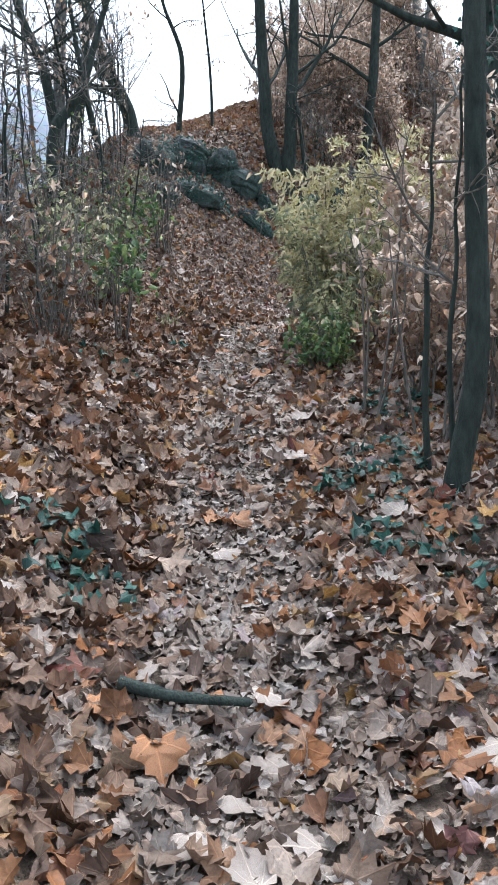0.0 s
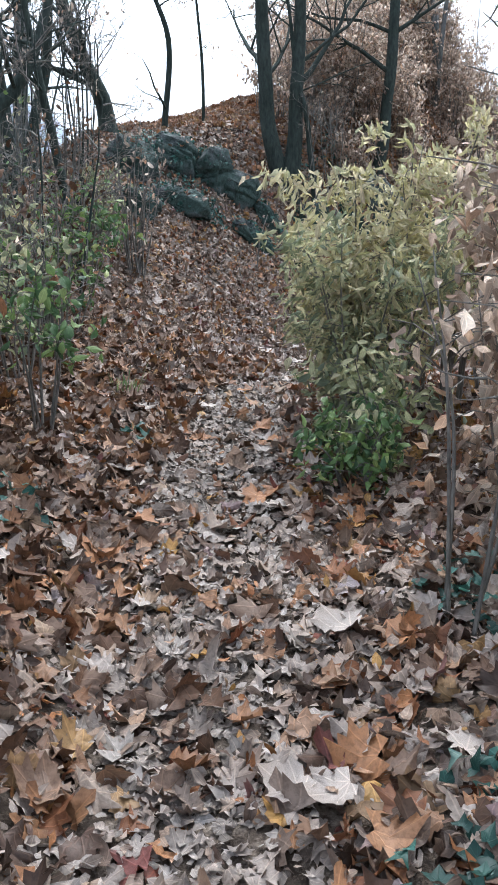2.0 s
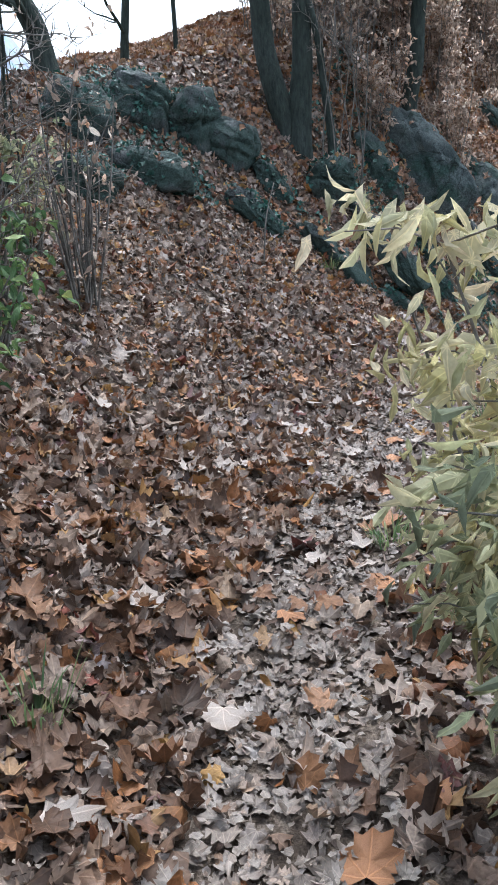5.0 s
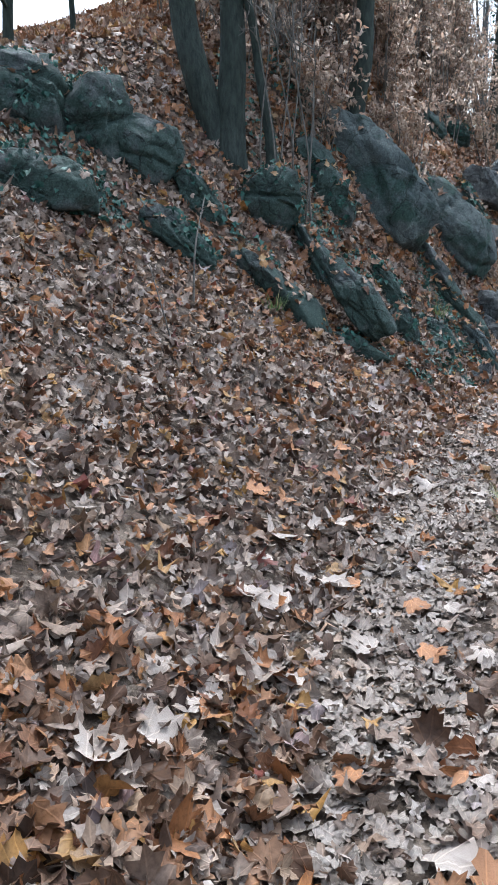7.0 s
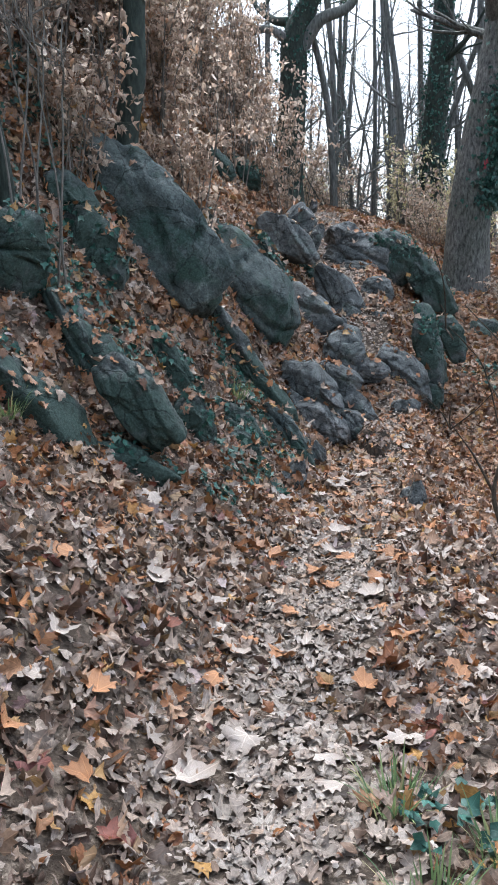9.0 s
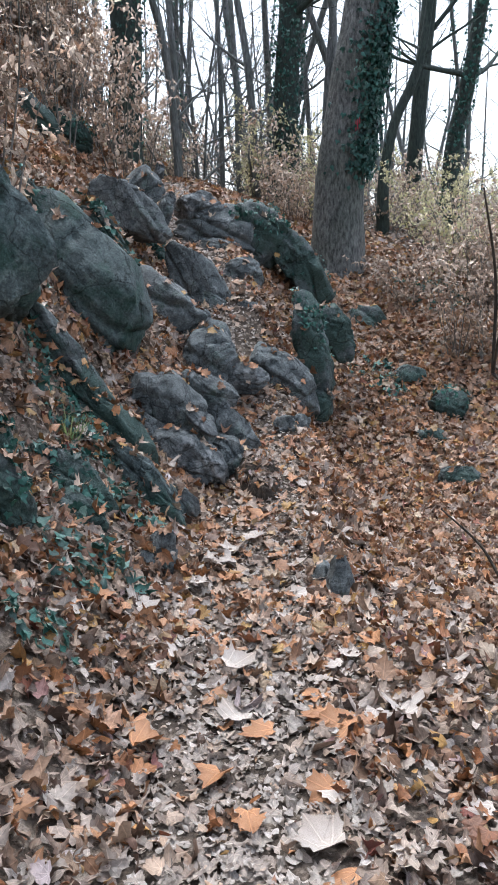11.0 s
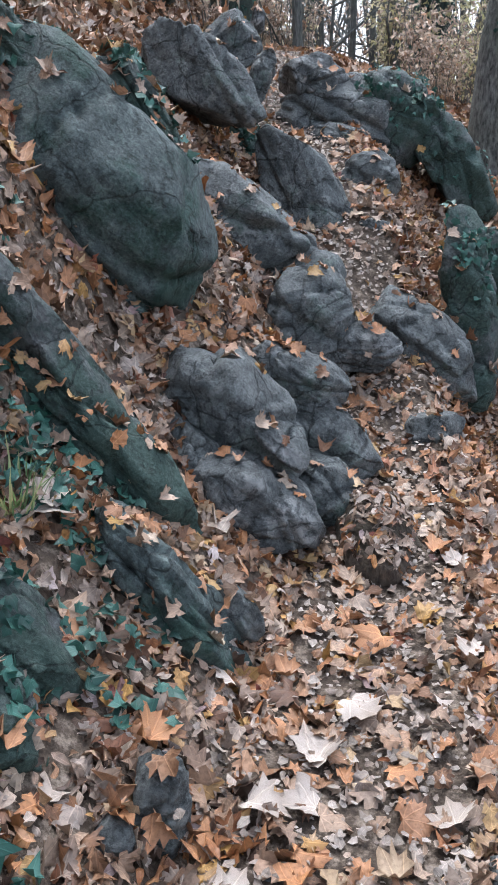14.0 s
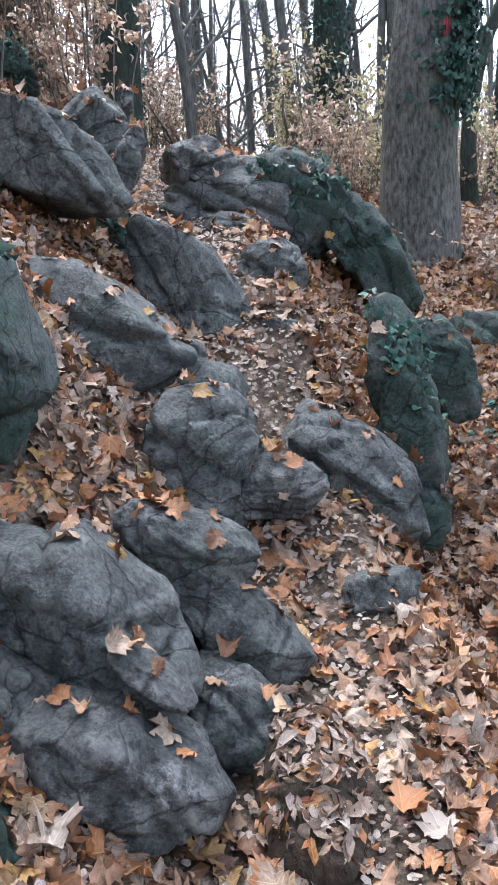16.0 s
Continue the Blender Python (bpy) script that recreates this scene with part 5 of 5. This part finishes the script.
def grass_tuft(x, y, seed, tall=0.16, count=60):
    rng = np.random.default_rng(seed)
    z = height(x, y)
    a, r = rng.uniform(0, 6.28, count), 0.09 * np.sqrt(rng.uniform(0, 1, count))
    p = np.column_stack([r * np.cos(a), r * np.sin(a), np.zeros(count)])
    up = np.column_stack([np.cos(a) * 0.5, np.sin(a) * 0.5, np.ones(count)]) + rng.normal(0, 0.2, (count, 3))
    h = tall * rng.uniform(0.5, 1.1, count)[:, None]
    side = np.column_stack([-np.sin(a), np.cos(a), np.zeros(count)]) * 0.004
    v = np.stack([p - side, p + side, p + up * h * 0.6 + side * 0.7, p + up * h * 0.6 - side * 0.7, p + up * h - (0, 0, 0.02)], 1).reshape(-1, 3)
    f = [q for k in range(count) for q in ((5 * k, 5 * k + 1, 5 * k + 2, 5 * k + 3), (5 * k + 3, 5 * k + 2, 5 * k + 4))]
    ob = tagged(new("grass_tuft", mesh_of("grass_tuft", v, f, M_GRASS)), "small tuft of green grass beside the path", "grass", "grass tufts")
    ob.location = (x, y, z)
    return ob


for k, (x, y) in enumerate([(1.72, 11.9), (1.9, 11.6), (1.6, 11.5), (0.85, 14.6), (3.0, 16.8), (0.5, 9.2), (-0.75, 7.9)]):
    grass_tuft(x, y, 650 + k)


def stick(name, pts, r0, r1, label, mat=M_TWIG, seed=0, lift=0.0, twigs=0):
    rng = np.random.default_rng(seed)
    rows = spline([(*p, 0) if len(p) == 2 else p for p in pts], 6)
    v, f = [], []
    base = rows[0].copy()
    tube(rows - base, np.linspace(r0, r1, len(rows)), 7, v, f, rng, 0.08)
    for _ in range(twigs):
        i = int(rng.integers(2, len(rows) - 1))
        q = rows[i] - base
        tube([q, q + rng.normal(0, 0.08, 3) + (0, 0, 0.05), q + rng.normal(0, 0.15, 3) + (0, 0, 0.14)], (r1, r1 * 0.7, r1 * 0.4), 4, v, f)
    ob = tagged(new(name, mesh_of(name, v, f, mat)), label, "branch")
    ob.location = base
    return ob


def on_ground(x, y, up=0.02):
    return (x, y, height(x, y) + up)


stick("fallen_branch", [on_ground(-0.36, 2.22, 0.05), on_ground(-0.2, 2.17, 0.06), on_ground(0.0, 2.2, 0.05)], 0.02, 0.013, "short dark rotten branch lying in the leaves", M_BARK, 1)
stick("bare_stalk", [on_ground(0.16, 13.9, -0.03), (0.2, 14.0, 2.5), (0.3, 14.25, 2.85)], 0.009, 0.004, "thin bare stalk standing in the leaves", M_TWIG, 2)
stick("bare_stalk", [on_ground(-0.02, 13.2, -0.03), (-0.1, 13.25, 2.25), (-0.14, 13.3, 2.42)], 0.006, 0.003, "thin bare stalk standing in the leaves", M_TWIG, 3)
stick("root", [on_ground(3.85, 17.75, 0.05), on_ground(4.05, 17.85, 0.07), on_ground(4.28, 17.8, 0.04)], 0.025, 0.02, "dark root crossing the foot of the rocks", M_ROOT, 4)
bush = thing("bare_bush", (2.993, 12.911, 0.98), "bare forked bush with dark crooked stems beside the path", "shrub")
for pts, rad in (([(2.993, 12.911, 0.96), (2.948, 12.951, 1.368), (2.91, 12.985, 1.589), (2.882, 13.01, 1.745), (2.908, 12.987, 1.953), (2.916, 12.98, 2.165), (2.957, 12.943, 2.35)], (0.036, 0.025, 0.022, 0.021, 0.013, 0.01, 0.006)),
                 ([(2.882, 13.01, 1.74), (2.817, 13.068, 1.896), (2.781, 13.1, 1.964), (2.727, 13.149, 2.055)], (0.015, 0.011, 0.007, 0.004)),
                 ([(3.001, 12.903, 1.0), (3.015, 12.891, 1.277), (3.014, 12.892, 1.53), (2.984, 12.919, 1.842), (2.965, 12.935, 1.959), (2.989, 12.915, 2.17)], (0.029, 0.023, 0.02, 0.014, 0.009, 0.005)),
                 ([(2.908, 12.987, 1.95), (2.837, 13.05, 2.297), (2.766, 13.114, 2.43), (2.697, 13.176, 2.517)], (0.008, 0.006, 0.005, 0.003)),
                 ([(2.984, 12.919, 1.84), (3.06, 12.9, 2.1), (3.1, 12.86, 2.3), (3.2, 12.8, 2.4)], (0.009, 0.007, 0.005, 0.003)),
                 ([(3.014, 12.892, 1.5), (3.12, 12.95, 1.75), (3.2, 13.0, 1.85)], (0.008, 0.006, 0.003))):
    limb_of(bush, pts, [r * 0.5 for r in rad], M_ROOT).name = "stem"


fork = np.random.default_rng(12)
for tip in ((2.957, 12.943, 2.33), (2.727, 13.149, 2.03), (2.989, 12.915, 2.15), (2.697, 13.176, 2.5), (3.2, 12.8, 2.38), (3.2, 13.0, 1.84), (2.84, 13.05, 2.28), (2.95, 12.94, 1.95), (3.06, 12.9, 2.08)):
    for _ in range(3):
        way = fork.normal(0, 1, 3) + (0, 0, 0.9)
        way *= fork.uniform(0.18, 0.42) / np.linalg.norm(way)
        p = np.array(tip)
        limb_of(bush, [p, p + 0.5 * way + fork.normal(0, 0.02, 3), p + way], (0.004, 0.003, 0.0018), M_ROOT).name = "twig"


# ---- the eroded root step at the foot of the climb ----
def root_step():
    """A rounded lump of root and earth, its top strewn with trodden leaves, with a curled root at its lower rim."""
    x, y = 4.57, 17.14
    z = height(x, y) - 0.01
    ob = thing("root_step", (x, y, z), "rounded earthy stump step strewn with leaves, dark root rim", "stump")
    rng = np.random.default_rng(9)
    me = rock_mesh(0.32, 0.52, 0.34, 990, 5, (0.35, 0.3, 0.25, 0.3), 14)
    me.materials.append(M_ROOT)
    lump = part("lump", me, ob, "dark earthy root wood")
    lump.matrix_basis = pose(0, 0, 0.03, 22, -6, -32)
    turn = np.array(lump.matrix_basis.to_3x3())
    nn, cc = np.zeros(len(me.polygons) * 3), np.zeros(len(me.polygons) * 3)
    me.polygons.foreach_get("normal", nn), me.polygons.foreach_get("center", cc)
    nn, cc = nn.reshape(-1, 3) @ turn.T, cc.reshape(-1, 3) @ turn.T + (0, 0, 0.03)
    up = np.nonzero(nn[:, 2] > 0.55)[0]
    pick = rng.choice(up, 420)
    v, f, u = strew(cc[pick] + nn[pick] * rng.uniform(0.003, 0.014, (420, 1)), nn[pick], rng.uniform(0.03, 0.085, 420), "oval", rng, 0.3)
    tagged(part("leaf_litter", mesh_of("leaf_litter", v, f, M_LITTER, True, u), ob, "tan and brown trodden leaf fragments"), kind="stuff")
    a = np.linspace(-2.5, 0.4, 18)
    rim = np.column_stack([0.17 * np.cos(a - 0.3) + 0.0, 0.2 * np.sin(a - 0.3), 0.0 + 0.06 * np.maximum(a, -0.6)])
    v, f = [], []
    tube(rim, 0.03 + 0.008 * np.sin(4.3 * a) + np.linspace(-0.012, 0.008, 18), 9, v, f, rng, 0.1)
    part("rim", mesh_of("rim", v, f, M_ROOT), ob, "dark curled root bark")


root_step()

# red trail mark on the oak
mk = np.random.default_rng(31)
mv, mf = [], []
for k, dx in enumerate((-0.03, 0.0, 0.03)):
    tube([(8.72 + dx, 21.265, 4.1), (8.73 + dx, 21.26, 4.24), (8.725 + dx, 21.255, 4.34)], (0.01, 0.014, 0.006), 5, mv, mf)
part("trail_mark", mesh_of("trail_mark", [np.array(q) - np.array(oak.location) for q in mv], mf, M_MARK), oak, "faded red paint mark")


# ---- the wooded hill across the valley ----
def far_hill():
    u = np.linspace(0, 1, 90)
    rows, r = [], np.random.default_rng(5)
    for k, rise in enumerate((0.0, 0.35, 0.65, 0.85, 1.0, 0.9)):
        ang = np.radians(97 + 75 * u)
        crest = 34 * ease(u * 9 + 0.2) + 12 * ease(u * 1.3) * (1 - 0.15 * np.sin(9 * u)) + r.uniform(0, 1.4, len(u))
        dist = 118 + k * 9
        rows.append(np.column_stack([dist * np.cos(ang), dist * np.sin(ang), -14 + (crest + 14) * rise + r.uniform(-0.6, 0.6, len(u))]))
    v = np.vstack(rows)
    n = len(u)
    i = np.arange(len(v)).reshape(len(rows), n)
    f = np.column_stack([i[:-1, :-1].ravel(), i[:-1, 1:].ravel(), i[1:, 1:].ravel(), i[1:, :-1].ravel()])
    m, nd, l, bsdf = material("haze_tinted_far_wood", 1.0)
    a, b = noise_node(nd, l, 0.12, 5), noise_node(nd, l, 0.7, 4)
    # the valley's haze is put into the wood's colour as blue-grey
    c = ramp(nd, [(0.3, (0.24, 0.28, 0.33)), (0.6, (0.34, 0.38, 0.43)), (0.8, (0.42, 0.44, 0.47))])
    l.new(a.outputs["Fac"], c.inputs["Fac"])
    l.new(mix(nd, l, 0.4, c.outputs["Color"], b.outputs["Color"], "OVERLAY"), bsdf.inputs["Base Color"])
    return tagged(new("backdrop", mesh_of("backdrop", v, f, m)), "wooded hill across the valley, tinted blue-grey for haze", "hill", kind="structure")


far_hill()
